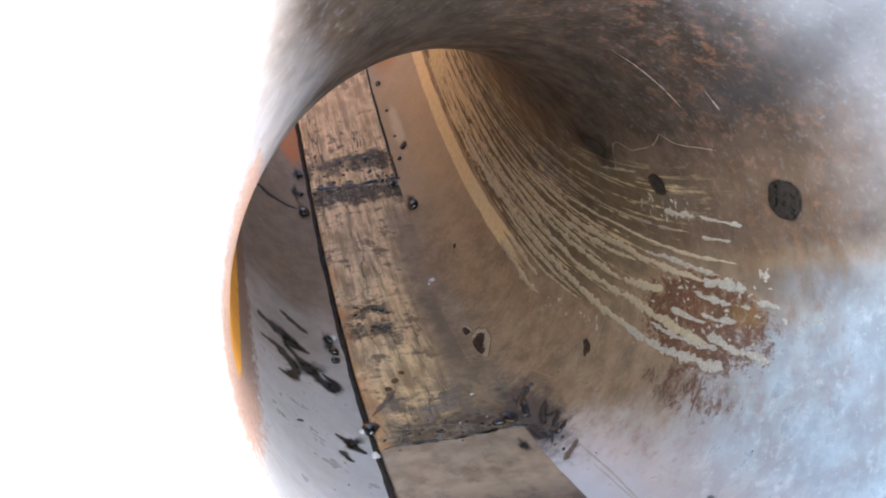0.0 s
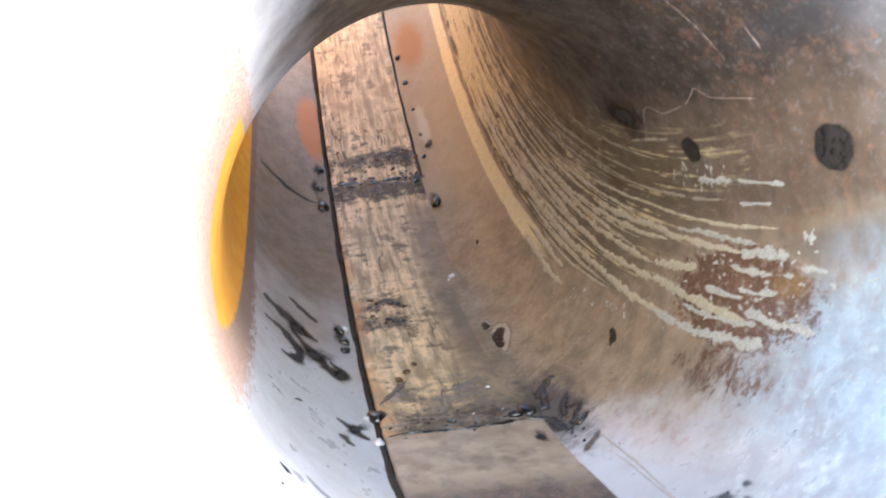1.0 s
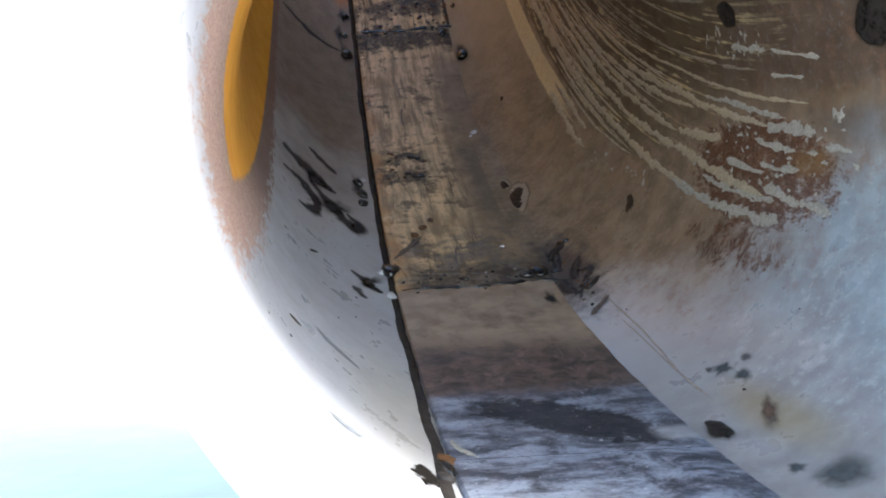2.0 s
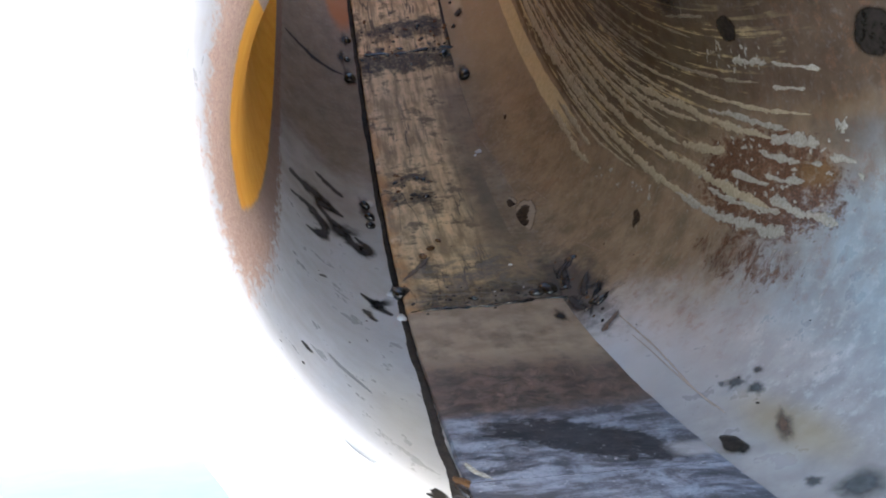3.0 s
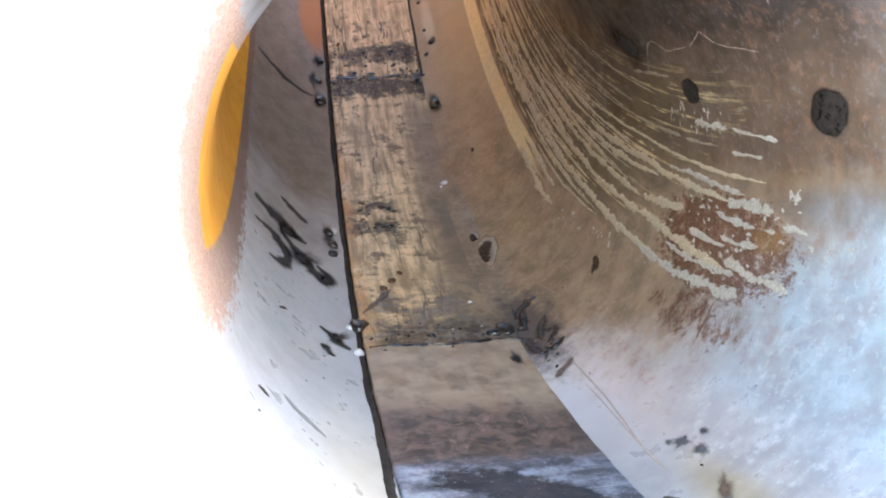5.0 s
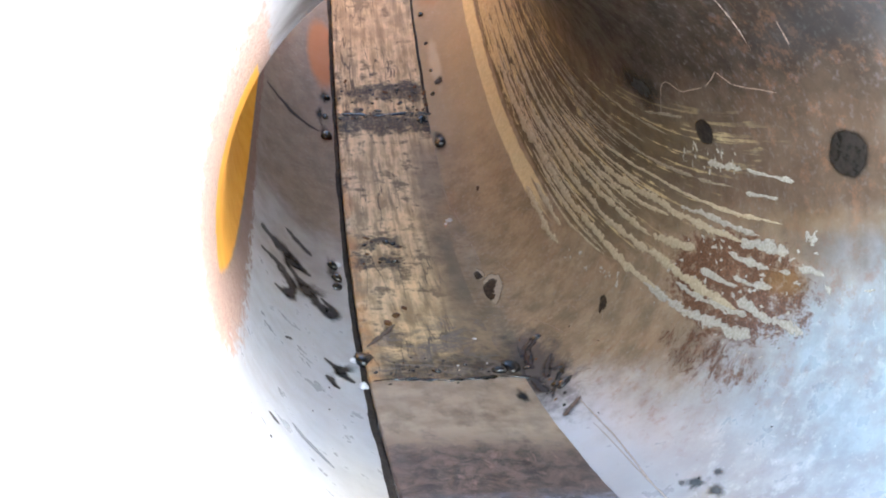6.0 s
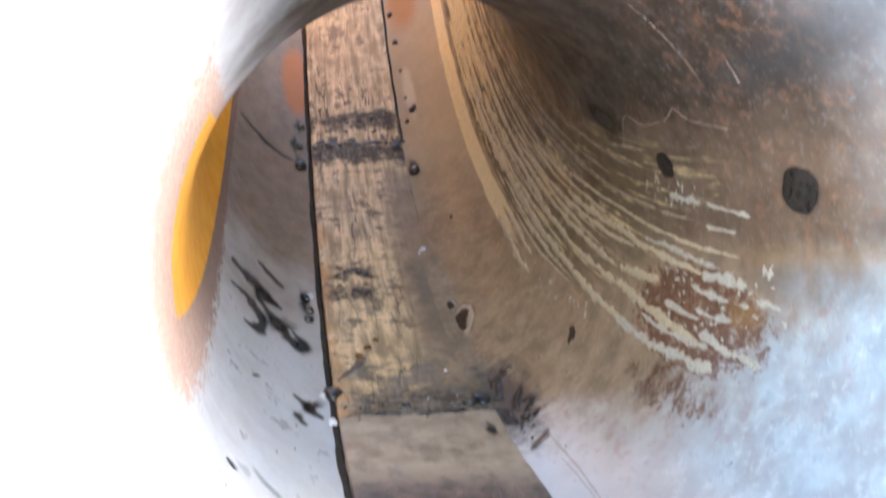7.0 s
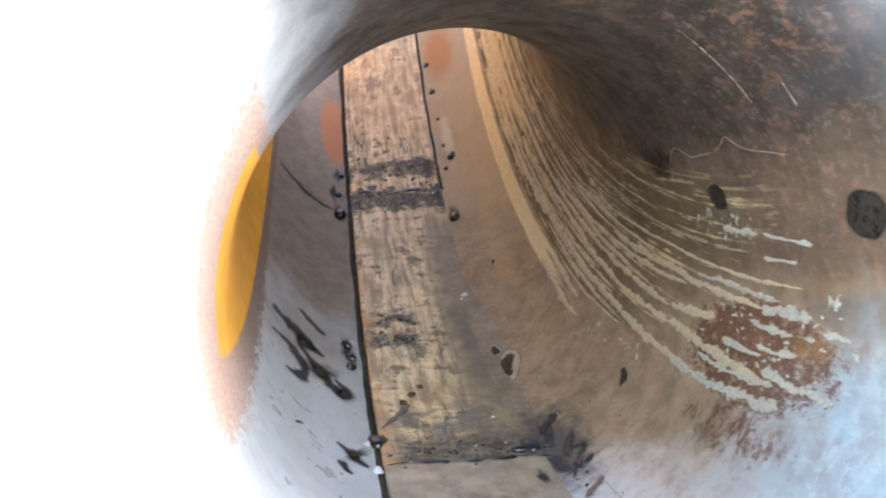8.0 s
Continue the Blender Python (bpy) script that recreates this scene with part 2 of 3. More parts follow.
def make_plate():
    k = Maker("wear_steel")
    wide, mid, fine = k.noise(9), k.noise(45, 6, 0.6), k.noise(220, 5, 0.65)
    grain = k.noise(1.0, 6, 0.6, k.stretched(110, 12), 0.0)
    cross = k.noise(1.0, 5, 0.65, k.stretched(30, 90), 0.0)
    blotch = k.noise(1.0, 7, 0.66, k.stretched(26, 18), 0.0)
    run = k.noise(1.0, 5, 0.6, k.stretched(55, 7), 0.2)
    # tan baked film with brown runs, pits and stains
    wood = k.mix(k.step(k.add(k.mul(grain, 0.45), k.mul(blotch, 0.55)), 0.38, 0.58), (0.36, 0.25, 0.130), (0.84, 0.63, 0.365))
    wood = k.mix(k.mul(k.step(run, 0.55, 0.66), 0.7), wood, (0.23, 0.165, 0.095))
    wood = k.mix(k.mul(k.step(k.add(blotch, k.mul(cross, 0.5)), 0.77, 0.90), 0.85), wood, (0.12, 0.082, 0.046))
    wood = k.mix(k.mul(k.step(k.noise(90, 6, 0.7), 0.58, 0.70), 0.75), wood, (0.10, 0.072, 0.045))
    crack = k.math("ABSOLUTE", k.add(k.noise(1.0, 3, 0.5, k.stretched(40, 6), 0.3), -0.5))
    crack = k.mul(k.step(crack, 0.016, 0.004), k.step(wide, 0.42, 0.55))
    wood = k.mix(k.mul(crack, 0.8), wood, (0.07, 0.05, 0.034))
    wood = k.mix(k.mul(k.step(k.s, 1.62, 1.70), k.mul(k.step(mid, 0.25, 0.6), 0.55)), wood, (0.34, 0.25, 0.155))
    # smooth brown film on the right of the middle plate
    reach = k.add(k.u, k.add(k.mul(k.add(mid, -0.5), 0.05), k.mul(k.add(k.s, -1.2), -0.06)))
    filmed = k.mul(k.step(reach, 0.000, 0.050), k.step(k.s, 1.50, 1.40))
    wood = k.mix(k.mul(filmed, 0.95), wood, k.sap())
    slate = k.mul(k.step(k.math("ABSOLUTE", k.add(k.u, k.add(-0.062, k.mul(k.add(mid, -0.5), 0.03)))), 0.024, 0.006), k.mul(k.step(k.s, 1.06, 1.12), k.step(k.s, 1.27, 1.20)))
    wood = k.mix(k.mul(slate, 0.5), wood, (0.13, 0.108, 0.088))
    sooty = k.add(k.s, k.mul(k.add(mid, -0.5), 0.09))

    # dark smears at the joints and at two bands between them
    def belt(c, w):
        return k.step(k.math("ABSOLUTE", k.add(sooty, -c)), w, w * 0.35)
    upper = k.mul(k.top(belt(1.492, 0.028), k.mul(belt(1.562, 0.026), k.step(blotch, 0.36, 0.52))), 0.95)
    cloudy = k.noise(1.0, 7, 0.7, k.stretched(24, 42), 0.7)
    lower = k.mul(k.top(belt(0.962, 0.040), k.mul(belt(1.01, 0.075), k.step(cloudy, 0.40, 0.62))), k.step(k.u, -0.086, -0.055, 0.35, 0.92))
    ticks = k.mul(k.mul(k.top(belt(1.232, 0.018), belt(1.192, 0.018)), k.mul(k.step(k.u, 0.0, -0.02), k.step(blotch, 0.35, 0.5))), 0.85)
    dark = k.top(k.top(upper, lower), ticks)
    tar = k.mix(k.step(fine, 0.35, 0.70), (0.014, 0.012, 0.011), (0.075, 0.064, 0.056))
    tar = k.mix(k.mul(k.step(cloudy, 0.45, 0.6), k.step(k.s, 1.2, 1.1)), tar, (0.17, 0.155, 0.15))
    wood = k.mix(k.mul(dark, k.step(fine, 0.3, 0.6, 0.6, 1.0)), wood, tar)
    # warm reflected light painted as orange glints along the left edge
    warm_glint = k.mul(k.mul(k.step(k.u, -0.064, -0.080), k.step(mid, 0.35, 0.6)), k.step(k.s, 1.5, 1.3))
    wood = k.mix(k.mul(warm_glint, 0.7), wood, (0.60, 0.33, 0.15))
    # lower plates: brown, then a dark stain, then scraped blue-grey steel with a black scab
    low = k.mix(k.step(mid, 0.3, 0.7), (0.42, 0.33, 0.245), (0.29, 0.225, 0.165))
    low = k.mix(k.mul(k.step(blotch, 0.5, 0.66), 0.6), low, (0.135, 0.098, 0.070))
    low = k.mix(k.mul(k.step(k.noise(70, 7, 0.7), 0.54, 0.68), 0.5), low, (0.37, 0.28, 0.19))
    stain = k.mix(k.step(k.noise(1.0, 8, 0.75, k.stretched(52, 60), 0.6), 0.38, 0.62), (0.028, 0.023, 0.024), (0.145, 0.100, 0.085))
    stain = k.mix(k.mul(k.step(k.noise(1.0, 7, 0.72, k.stretched(70, 40), 0.8), 0.56, 0.68), 0.6), stain, (0.30, 0.20, 0.17))
    low = k.mix(k.mul(k.step(k.add(sooty, k.mul(k.u, 0.10)), 0.842, 0.800), 0.92), low, stain)
    scrape = k.noise(1.0, 9, 0.75, k.stretched(18, 55), 0.4)
    dull = k.noise(1.0, 8, 0.72, k.stretched(30, 42), 0.5)
    steel = k.mix(k.step(k.add(k.mul(scrape, 0.5), k.mul(dull, 0.5)), 0.42, 0.60), (0.060, 0.066, 0.085), (0.33, 0.375, 0.46))
    steel = k.mix(k.mul(k.step(k.noise(1.0, 6, 0.7, k.stretched(14, 300), 0.4), 0.62, 0.72), 0.6), steel, (0.66, 0.70, 0.76))
    steel = k.mix(k.mul(k.step(k.noise(330, 4, 0.6), 0.56, 0.68), 0.6), steel, (0.06, 0.06, 0.07))
    steel = k.mix(k.mul(k.step(k.noise(260, 4, 0.6), 0.62, 0.72), 0.6), steel, (0.62, 0.65, 0.70))
    low = k.mix(k.step(k.add(k.s, k.mul(k.add(scrape, -0.5), 0.06)), 0.741, 0.722), low, steel)
    # the scab leans: it starts far back on the left and ends nearer on the right
    x = k.mul(k.add(k.u, -0.002), 1 / 0.060)
    y = k.mul(k.add(k.s, k.add(-0.682, k.mul(k.u, 0.45))), 1 / 0.028)
    d = k.add(k.add(k.mul(x, x), k.mul(y, y)), k.mul(k.add(k.noise(1.0, 8, 0.75, k.stretched(40, 55), 0.3), -0.5), 4.0))
    scab = k.step(d, 1.25, 0.7)
    low = k.mix(k.mul(scab, 0.93), low, k.mix(k.step(fine, 0.60, 0.70), (0.024, 0.025, 0.030), (0.26, 0.27, 0.30)))
    bare = k.mul(k.step(k.u, 0.045, 0.062), k.mul(k.step(k.s, 0.668, 0.658), k.step(k.s, 0.640, 0.648)))
    low = k.mix(k.mul(bare, 0.7), low, (0.52, 0.52, 0.53))
    colour = k.mix(k.step(k.s, 0.946, 0.938), wood, low)
    rough = k.add(k.step(mid, 0.3, 0.7, 0.30, 0.48), k.add(k.mul(scab, 0.25), k.mul(dark, 0.1)))
    k.l.new(k.step(k.s, 0.92, 0.96, 0.45, 0.16), k.b.inputs["Specular IOR Level"])
    h = k.add(k.mul(grain, 0.5), k.add(k.mul(blotch, 0.4), k.add(k.mul(fine, 0.3), k.mul(k.top(scab, dark), k.mul(fine, 0.9)))))
    return k.done(colour, rough, k.bump(h, 0.45, 0.0014), k.step(k.add(k.s, k.mul(k.add(scrape, -0.5), 0.05)), 0.741, 0.724, 0.0, 0.25))


def make_simple(name, c0, c1, scale, rough0, rough1, strength=0.3, metal=0.0, gloss=0.5):
    k = Maker(name, mapped=False)
    k.b.inputs["Specular IOR Level"].default_value = gloss
    a, b = k.noise(scale, 5, 0.6), k.noise(scale * 6, 4, 0.6)
    return k.done(k.mix(k.step(k.add(k.mul(a, 0.6), k.mul(b, 0.4)), 0.35, 0.65), c0, c1), k.step(b, 0.3, 0.7, rough0, rough1), k.bump(b, strength, 0.001), metal)


def make_decal(name, c0, c1, scale, rough, soft, gloss=0.4):
    """A thin film whose edge frays (False), fades (True) or is plainly rounded (None) by its own edge map."""
    k = Maker(name, mapped=False)
    uv = k.n.new("ShaderNodeUVMap")
    uv.uv_map = "edge_map"
    sep = k.n.new("ShaderNodeSeparateXYZ")
    k.l.new(uv.outputs[0], sep.inputs[0])
    body = k.add(1.0, k.mul(k.math("ABSOLUTE", sep.outputs[0]), -1.0))
    a, b = k.noise(scale, 6, 0.7), k.noise(scale * 3, 4, 0.6)
    if soft is None:
        alpha = k.mul(k.step(k.add(body, k.mul(k.add(a, -0.5), 0.25)), 0.03, 0.22), 0.92)
    elif soft:
        alpha = k.mul(k.step(k.add(body, k.mul(k.add(a, -0.5), 0.8)), 0.0, 0.95), 0.96)
    else:
        alpha = k.step(k.add(k.mul(body, 0.55), k.mul(a, 1.8)), 0.93, 1.04)
    k.l.new(alpha, k.b.inputs["Alpha"])
    k.b.inputs["Specular IOR Level"].default_value = gloss
    return k.done(k.mix(k.step(b, 0.35, 0.65), c0, c1), rough)


CONCRETE = make_simple("concrete", (0.77, 0.79, 0.81), (0.70, 0.72, 0.74), 3, 0.8, 0.95)
JACKET = make_simple("outer_paint", (0.40, 0.41, 0.42), (0.30, 0.29, 0.28), 12, 0.4, 0.6)
RIM = make_simple("rim_paint", (0.80, 0.80, 0.80), (0.74, 0.74, 0.73), 30, 0.4, 0.6)
PAINT = make_paint()
PLATE = make_plate()
DUSTY = make_decal("dusty_undercoat", (0.17, 0.145, 0.105), (0.30, 0.265, 0.195), 80, 0.55, False)
CREAM = make_decal("cream_undercoat", (0.34, 0.292, 0.19), (0.47, 0.41, 0.285), 110, 0.5, False)
CHALK = make_decal("chalk_white_undercoat", (0.29, 0.28, 0.235), (0.43, 0.42, 0.365), 130, 0.5, False)
TAR = make_simple("tar", (0.010, 0.009, 0.009), (0.028, 0.024, 0.022), 160, 0.04, 0.14, 0.35, gloss=0.9)
SOOT = make_simple("matt_tar_smear", (0.028, 0.027, 0.028), (0.065, 0.058, 0.054), 120, 0.4, 0.65, 0.4, gloss=0.25)
SMEAR = make_decal("soft_tar_smear", (0.010, 0.010, 0.012), (0.026, 0.025, 0.027), 70, 0.42, True, 0.22)
BLOT = make_decal("tar_blot", (0.010, 0.009, 0.008), (0.026, 0.022, 0.018), 60, 0.6, False, 0.1)
SPOT = make_decal("old_tar_spot", (0.016, 0.014, 0.012), (0.038, 0.032, 0.027), 60, 0.6, None, 0.1)
FAINT = make_decal("faint_smear", (0.20, 0.22, 0.24), (0.30, 0.32, 0.34), 50, 0.5, True, 0.3)
FADED = make_decal("faded_tar", (0.055, 0.066, 0.070), (0.10, 0.115, 0.12), 50, 0.5, True, 0.3)
RIMMED = make_decal("worn_film_rim", (0.33, 0.26, 0.185), (0.42, 0.335, 0.24), 90, 0.45, None)
CHIP = make_decal("chipped_brown", (0.030, 0.021, 0.014), (0.065, 0.042, 0.026), 60, 0.6, False, 0.1)
RUST = make_decal("rust", (0.085, 0.038, 0.022), (0.20, 0.088, 0.045), 160, 0.85, True, 0.2)
BROWN_RUN = make_decal("brown_run", (0.07, 0.04, 0.02), (0.13, 0.075, 0.04), 120, 0.3, True)
SCUFF = make_decal("pale_scuff", (0.50, 0.55, 0.57), (0.64, 0.67, 0.68), 150, 0.4, True)
GRIME = make_simple("seam_grime", (0.022, 0.019, 0.017), (0.05, 0.042, 0.036), 90, 0.6, 0.85, gloss=0.15)
FLAKE = make_simple("white_flake", (0.52, 0.53, 0.56), (0.70, 0.71, 0.73), 200, 0.4, 0.6)
SCRATCH = make_decal("bright_scratch", (0.22, 0.165, 0.125), (0.36, 0.28, 0.22), 220, 0.5, False)
PALE = make_decal("pale_worn_rim", (0.38, 0.32, 0.25), (0.48, 0.41, 0.33), 120, 0.45, True)
RESIN = make_simple("brown_resin", (0.10, 0.05, 0.02), (0.18, 0.09, 0.04), 160, 0.06, 0.2, 0.5)


# ---- the pipe's form ----
R_PIPE, BEND_AT, R_BEND = 0.2193, 0.5031, 1.0614    # bore radius, start of the bend, radius of the bend
MOUTH, FAR_END = 0.425, 2.02                       # along the axis, metres
WALL = 0.004


def bore(s):
    """Bore radius at s: the mouth flares."""
    return R_PIPE + 0.1476 * max(0.0, 0.864 - s) ** 2


def spot(s, deg, h=0.0):
    """Place at s metres along the axis, deg degrees round from the bottom (right positive), h metres in from the wall."""
    a = max(0.0, (s - BEND_AT) / R_BEND)
    y = min(s, BEND_AT) + R_BEND * math.sin(a)
    z = AXIS + R_BEND * (1 - math.cos(a))
    up = Vector((0, -math.sin(a), math.cos(a)))
    r, w = bore(s) - h, radians(deg)
    return Vector((0, y, z)) + Vector((math.sin(w) * r, 0, 0)) - up * (math.cos(w) * r)


def axes(s, deg):
    """Unit vectors at the wall there: along the pipe, round it, and inwards."""
    a = max(0.0, (s - BEND_AT) / R_BEND)
    along = Vector((0, math.cos(a), math.sin(a)))
    inward = (spot(s, deg, 0.05) - spot(s, deg)).normalized()
    return along, along.cross(inward), inward


def mesh_object(name, bm, material, smooth=True):
    me = bpy.data.meshes.new(name)
    bm.normal_update()
    for f in bm.faces:
        f.smooth = smooth
    bm.to_mesh(me)
    bm.free()
    me.materials.append(material)
    return new(name, me)


def part(name, bm, material, parent, label="", smooth=True):
    ob = mesh_object(name, bm, material, smooth)
    ob.parent = parent
    return tagged(ob, label)


# ---- ground ----
def build_ground():
    bm = bmesh.new()
    bmesh.ops.create_grid(bm, x_segments=40, y_segments=40, size=4500)
    tagged(mesh_object("ground", bm, CONCRETE), "pale sunlit concrete yard around the pipe", "ground", kind="structure")


build_ground()

# ---- pipe ----
pipe = new("elbow_pipe")
tagged(pipe, "worn painted steel elbow pipe with a flared mouth, on concrete", "pipe")


def sweep(stations, ring, height, closed=True):
    """A skin through rings of (s, height) stations, with arc lengths as its map."""
    bm = bmesh.new()
    uv = bm.loops.layers.uv.new("pipe_map")
    rows = []
    for s, h in stations:
        rows.append([bm.verts.new(spot(s, 360 * k / ring - 180, h)) for k in range(ring)])
    for i in range(len(rows) - 1):
        for k in range(ring):
            j = (k + 1) % ring
            f = bm.faces.new((rows[i][k], rows[i + 1][k], rows[i + 1][j], rows[i][j]))
            for loop, (ii, kk) in zip(f.loops, ((i, k), (i + 1, k), (i + 1, k + 1), (i, k + 1))):
                loop[uv].uv = (radians(360 * kk / ring - 180) * R_PIPE, stations[ii][0])
    return bm


def build_pipe():
    n = 150
    inner = [(MOUTH + (FAR_END - MOUTH) * i / n, 0.0) for i in range(n + 1)]
    outer = [(MOUTH + (FAR_END - MOUTH) * i / n, -WALL) for i in range(n + 1)]
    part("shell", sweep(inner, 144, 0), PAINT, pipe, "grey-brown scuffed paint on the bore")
    bm = sweep(outer, 96, 0)
    bmesh.ops.reverse_faces(bm, faces=bm.faces)
    part("jacket", bm, JACKET, pipe, "plain grey outer skin")
    # rolled rims on both ends
    for s0 in (MOUTH, FAR_END):
        bm = bmesh.new()
        rows = []
        for k in range(144):
            row = []
            for m in range(10):
                q = 2 * math.pi * m / 10
                row.append(bm.verts.new(spot(s0, 360 * k / 144, -WALL / 2 + 0.0035 * math.cos(q)) + axes(s0, 0)[0] * 0.0035 * math.sin(q)))
            rows.append(row)
        for k in range(144):
            for m in range(10):
                a, b = rows[k], rows[(k + 1) % 144]
                bm.faces.new((a[m], b[m], b[(m + 1) % 10], a[(m + 1) % 10]))
        part("rim", bm, RIM, pipe, "rolled white-painted rim")


build_pipe()


def plate_mid(s):
    """Degrees of the wear plates' middle line: it drifts a little round the bore."""
    return 8.0 - 9.2 * max(0.0, 1 - (s - 0.55) / 1.25) ** 1.5


HALF = 0.0845                                      # nominal half width of the plates


def plate_edge(s, side):
    """Distance of the plates' left (-1) or right (1) edge from their middle line: they widen towards the mouth."""
    return 0.0757 if side > 0 else 0.0965 - (s - 0.63) * 0.0225


SAG = R_PIPE - math.sqrt(R_PIPE ** 2 - 0.0757 ** 2)


def on_plate(s, across, h=0.0):
    """Place on the plates' top face: across from -HALF (left) to HALF, h metres over it."""
    mid = plate_mid(s)
    along, side, inward = axes(s, mid)
    lift = 0.0012 + 0.0047 * (1 - across / HALF)      # the left edge stands off the wall
    return spot(s, mid, SAG + lift + h) + side * across


def build_plate(s0, s1, label, seed):
    """A flat steel bar, rolled along the bend, with softly broken edges; its edges stand off the round wall."""
    rng = random.Random(seed)
    bm = bmesh.new()
    uv = bm.loops.layers.uv.new("pipe_map")
    n = max(4, round((s1 - s0) / 0.012))
    prof = [(-HALF, -0.0085), (-HALF, -0.0016), (-HALF + 0.0016, 0.0), (-HALF * 0.5, 0.0), (0.0, 0.0), (HALF * 0.5, 0.0), (HALF - 0.0016, 0.0), (HALF, -0.0016), (HALF, -0.0085)]
    rows = []
    for i in range(n + 1):
        s = s0 + (s1 - s0) * i / n
        w = [rng.uniform(-0.0006, 0.0006) for _ in range(2)]
        rows.append([(bm.verts.new(on_plate(s, x / HALF * plate_edge(s, x) + (w[0] if x < 0 else w[1]), h)), x, s) for x, h in prof])
    for i in range(n):
        for k in range(len(prof) - 1):
            q = (rows[i][k], rows[i + 1][k], rows[i + 1][k + 1], rows[i][k + 1])
            f = bm.faces.new([v[0] for v in q])
            for loop, v in zip(f.loops, q):
                loop[uv].uv = (v[1], v[2])
    for row in (rows[0], rows[-1]):
        bm.faces.new([v[0] for v in row])
    bmesh.ops.recalc_face_normals(bm, faces=bm.faces)
    return part("wear_plate", bm, PLATE, pipe, label, smooth=False)


def build_fillet(s0, s1):
    """Dried sap that fills the step between the plates' right edge and the wall."""
    bm = bmesh.new()
    uv = bm.loops.layers.uv.new("pipe_map")
    n, m = 40, 8
    rows = []
    for i in range(n + 1):
        s = s0 + (s1 - s0) * i / n
        t = i / n
        fade = min(1.0, 6 * t, 6 * (1 - t))
        edge = plate_edge(s, 1)
        deg = plate_mid(s) + math.degrees(math.asin(edge / R_PIPE))
        a, b = on_plate(s, edge - 0.004 - 0.010 * fade, 0.0004), spot(s, deg + 0.6 + 3.2 * fade, 0.0002)
        a1, b1 = on_plate(s, edge - 0.004, 0.0009), spot(s, deg + 0.5 + 1.6 * fade, 0.0008)
        row = []
        for k in range(m + 1):
            q = k / m
            p = a * (1 - q) ** 3 + a1 * 3 * q * (1 - q) ** 2 + b1 * 3 * q * q * (1 - q) + b * q ** 3
            row.append((bm.verts.new(p), radians(deg - 4 + 8 * q) * R_PIPE, s))
        rows.append(row)
    for i in range(n):
        for k in range(m):
            q = (rows[i][k], rows[i][k + 1], rows[i + 1][k + 1], rows[i + 1][k])
            f = bm.faces.new([v[0] for v in q])
            for loop, v in zip(f.loops, q):
                loop[uv].uv = (v[1], v[2])
    bmesh.ops.recalc_face_normals(bm, faces=bm.faces)
    for f in bm.faces:
        if f.normal.dot(spot(f.calc_center_median().y, 0, 0.15) - f.calc_center_median()) < 0:
            f.normal_flip()
    return part("sap_fillet", bm, PAINT, pipe, "dried brown sap along the plate's edge")


build_plate(1.513, 2.0, "rust-brown worn steel plate", 1)
build_plate(0.9432, 1.5124, "grained brown worn steel plate", 2)
build_plate(0.6312, 0.9426, "smooth plate with blue-grey worn end", 3)
build_plate(0.44, 0.6306, "scraped blue-grey plate at the mouth", 4)
build_fillet(0.945, 1.30)


# ---- marks on the bore and beads on the plates ----
def wall_at(s, deg, h):
    return spot(s, deg, h)


def plate_at(s, across, h):
    return on_plate(s, across, h)


def ribbon(name, points, width, material, label="", seed=0, jag=0.35, height=0.0005, ends=0.25, gaps=0.0, place=wall_at, across_scale=None):
    """A thin raised streak along a smooth line of (s, degrees), with ragged edges, tapered ends and breaks."""
    rng = random.Random(seed)
    pts = [Vector((s, d)) for s, d in points]
    dense = []
    for i in range(len(pts) - 1):
        p0, p1, p2, p3 = pts[max(i - 1, 0)], pts[i], pts[i + 1], pts[min(i + 2, len(pts) - 1)]
        length = (wall_at(p1[0], p1[1], 0) - wall_at(p2[0], p2[1], 0)).length if place is wall_at else (p1 - p2).length
        m = max(2, int(length / 0.0045))
        for j in range(m):
            t = j / m
            dense.append(0.5 * (2 * p1 + (p2 - p0) * t + (2 * p0 - 5 * p1 + 4 * p2 - p3) * t * t + (3 * p1 - p0 - 3 * p2 + p3) * t ** 3))
    dense.append(pts[-1])
    n = len(dense) - 1
    line = [place(p[0], p[1], 0.0) for p in dense]
    bm = bmesh.new()
    edge = bm.loops.layers.uv.new("edge_map")
    rows, off = [], rng.uniform(0, 90)
    for i, p in enumerate(dense):
        t = i / n
        tangent = (line[min(i + 1, n)] - line[max(i - 1, 0)]).normalized()
        up = (place(p[0], p[1], 0.01) - line[i]).normalized()
        side = tangent.cross(up).normalized()
        taper = min(1.0, t / ends if ends else 1, (1 - t) / ends if ends else 1) ** 0.6
        if gaps and noise.noise((i * 0.16 + off, 3.1, 0.0)) < -0.62 + gaps:
            taper = 0.0
        w = []
        for q in (0.0, 40.0):
            rag = 1 + jag * (noise.noise((i * 0.31 + off, q, 0.5)) * 1.3 + rng.uniform(-0.5, 0.5))
            w.append(max(0.00004, 0.5 * width * taper * rag))
        sway = side * width * 0.35 * noise.noise((i * 0.07 + off, 9.0, 1.0))
        c = line[i] + sway
        rows.append([bm.verts.new(c - side * w[0] - up * 0.0003), bm.verts.new(c - side * w[0] * 0.75 + up * height), bm.verts.new(c + up * height * 1.15),
                     bm.verts.new(c + side * w[1] * 0.75 + up * height), bm.verts.new(c + side * w[1] - up * 0.0003)])
    for a, b in zip(rows, rows[1:]):
        for j in range(4):
            f = bm.faces.new((a[j], a[j + 1], b[j + 1], b[j]))
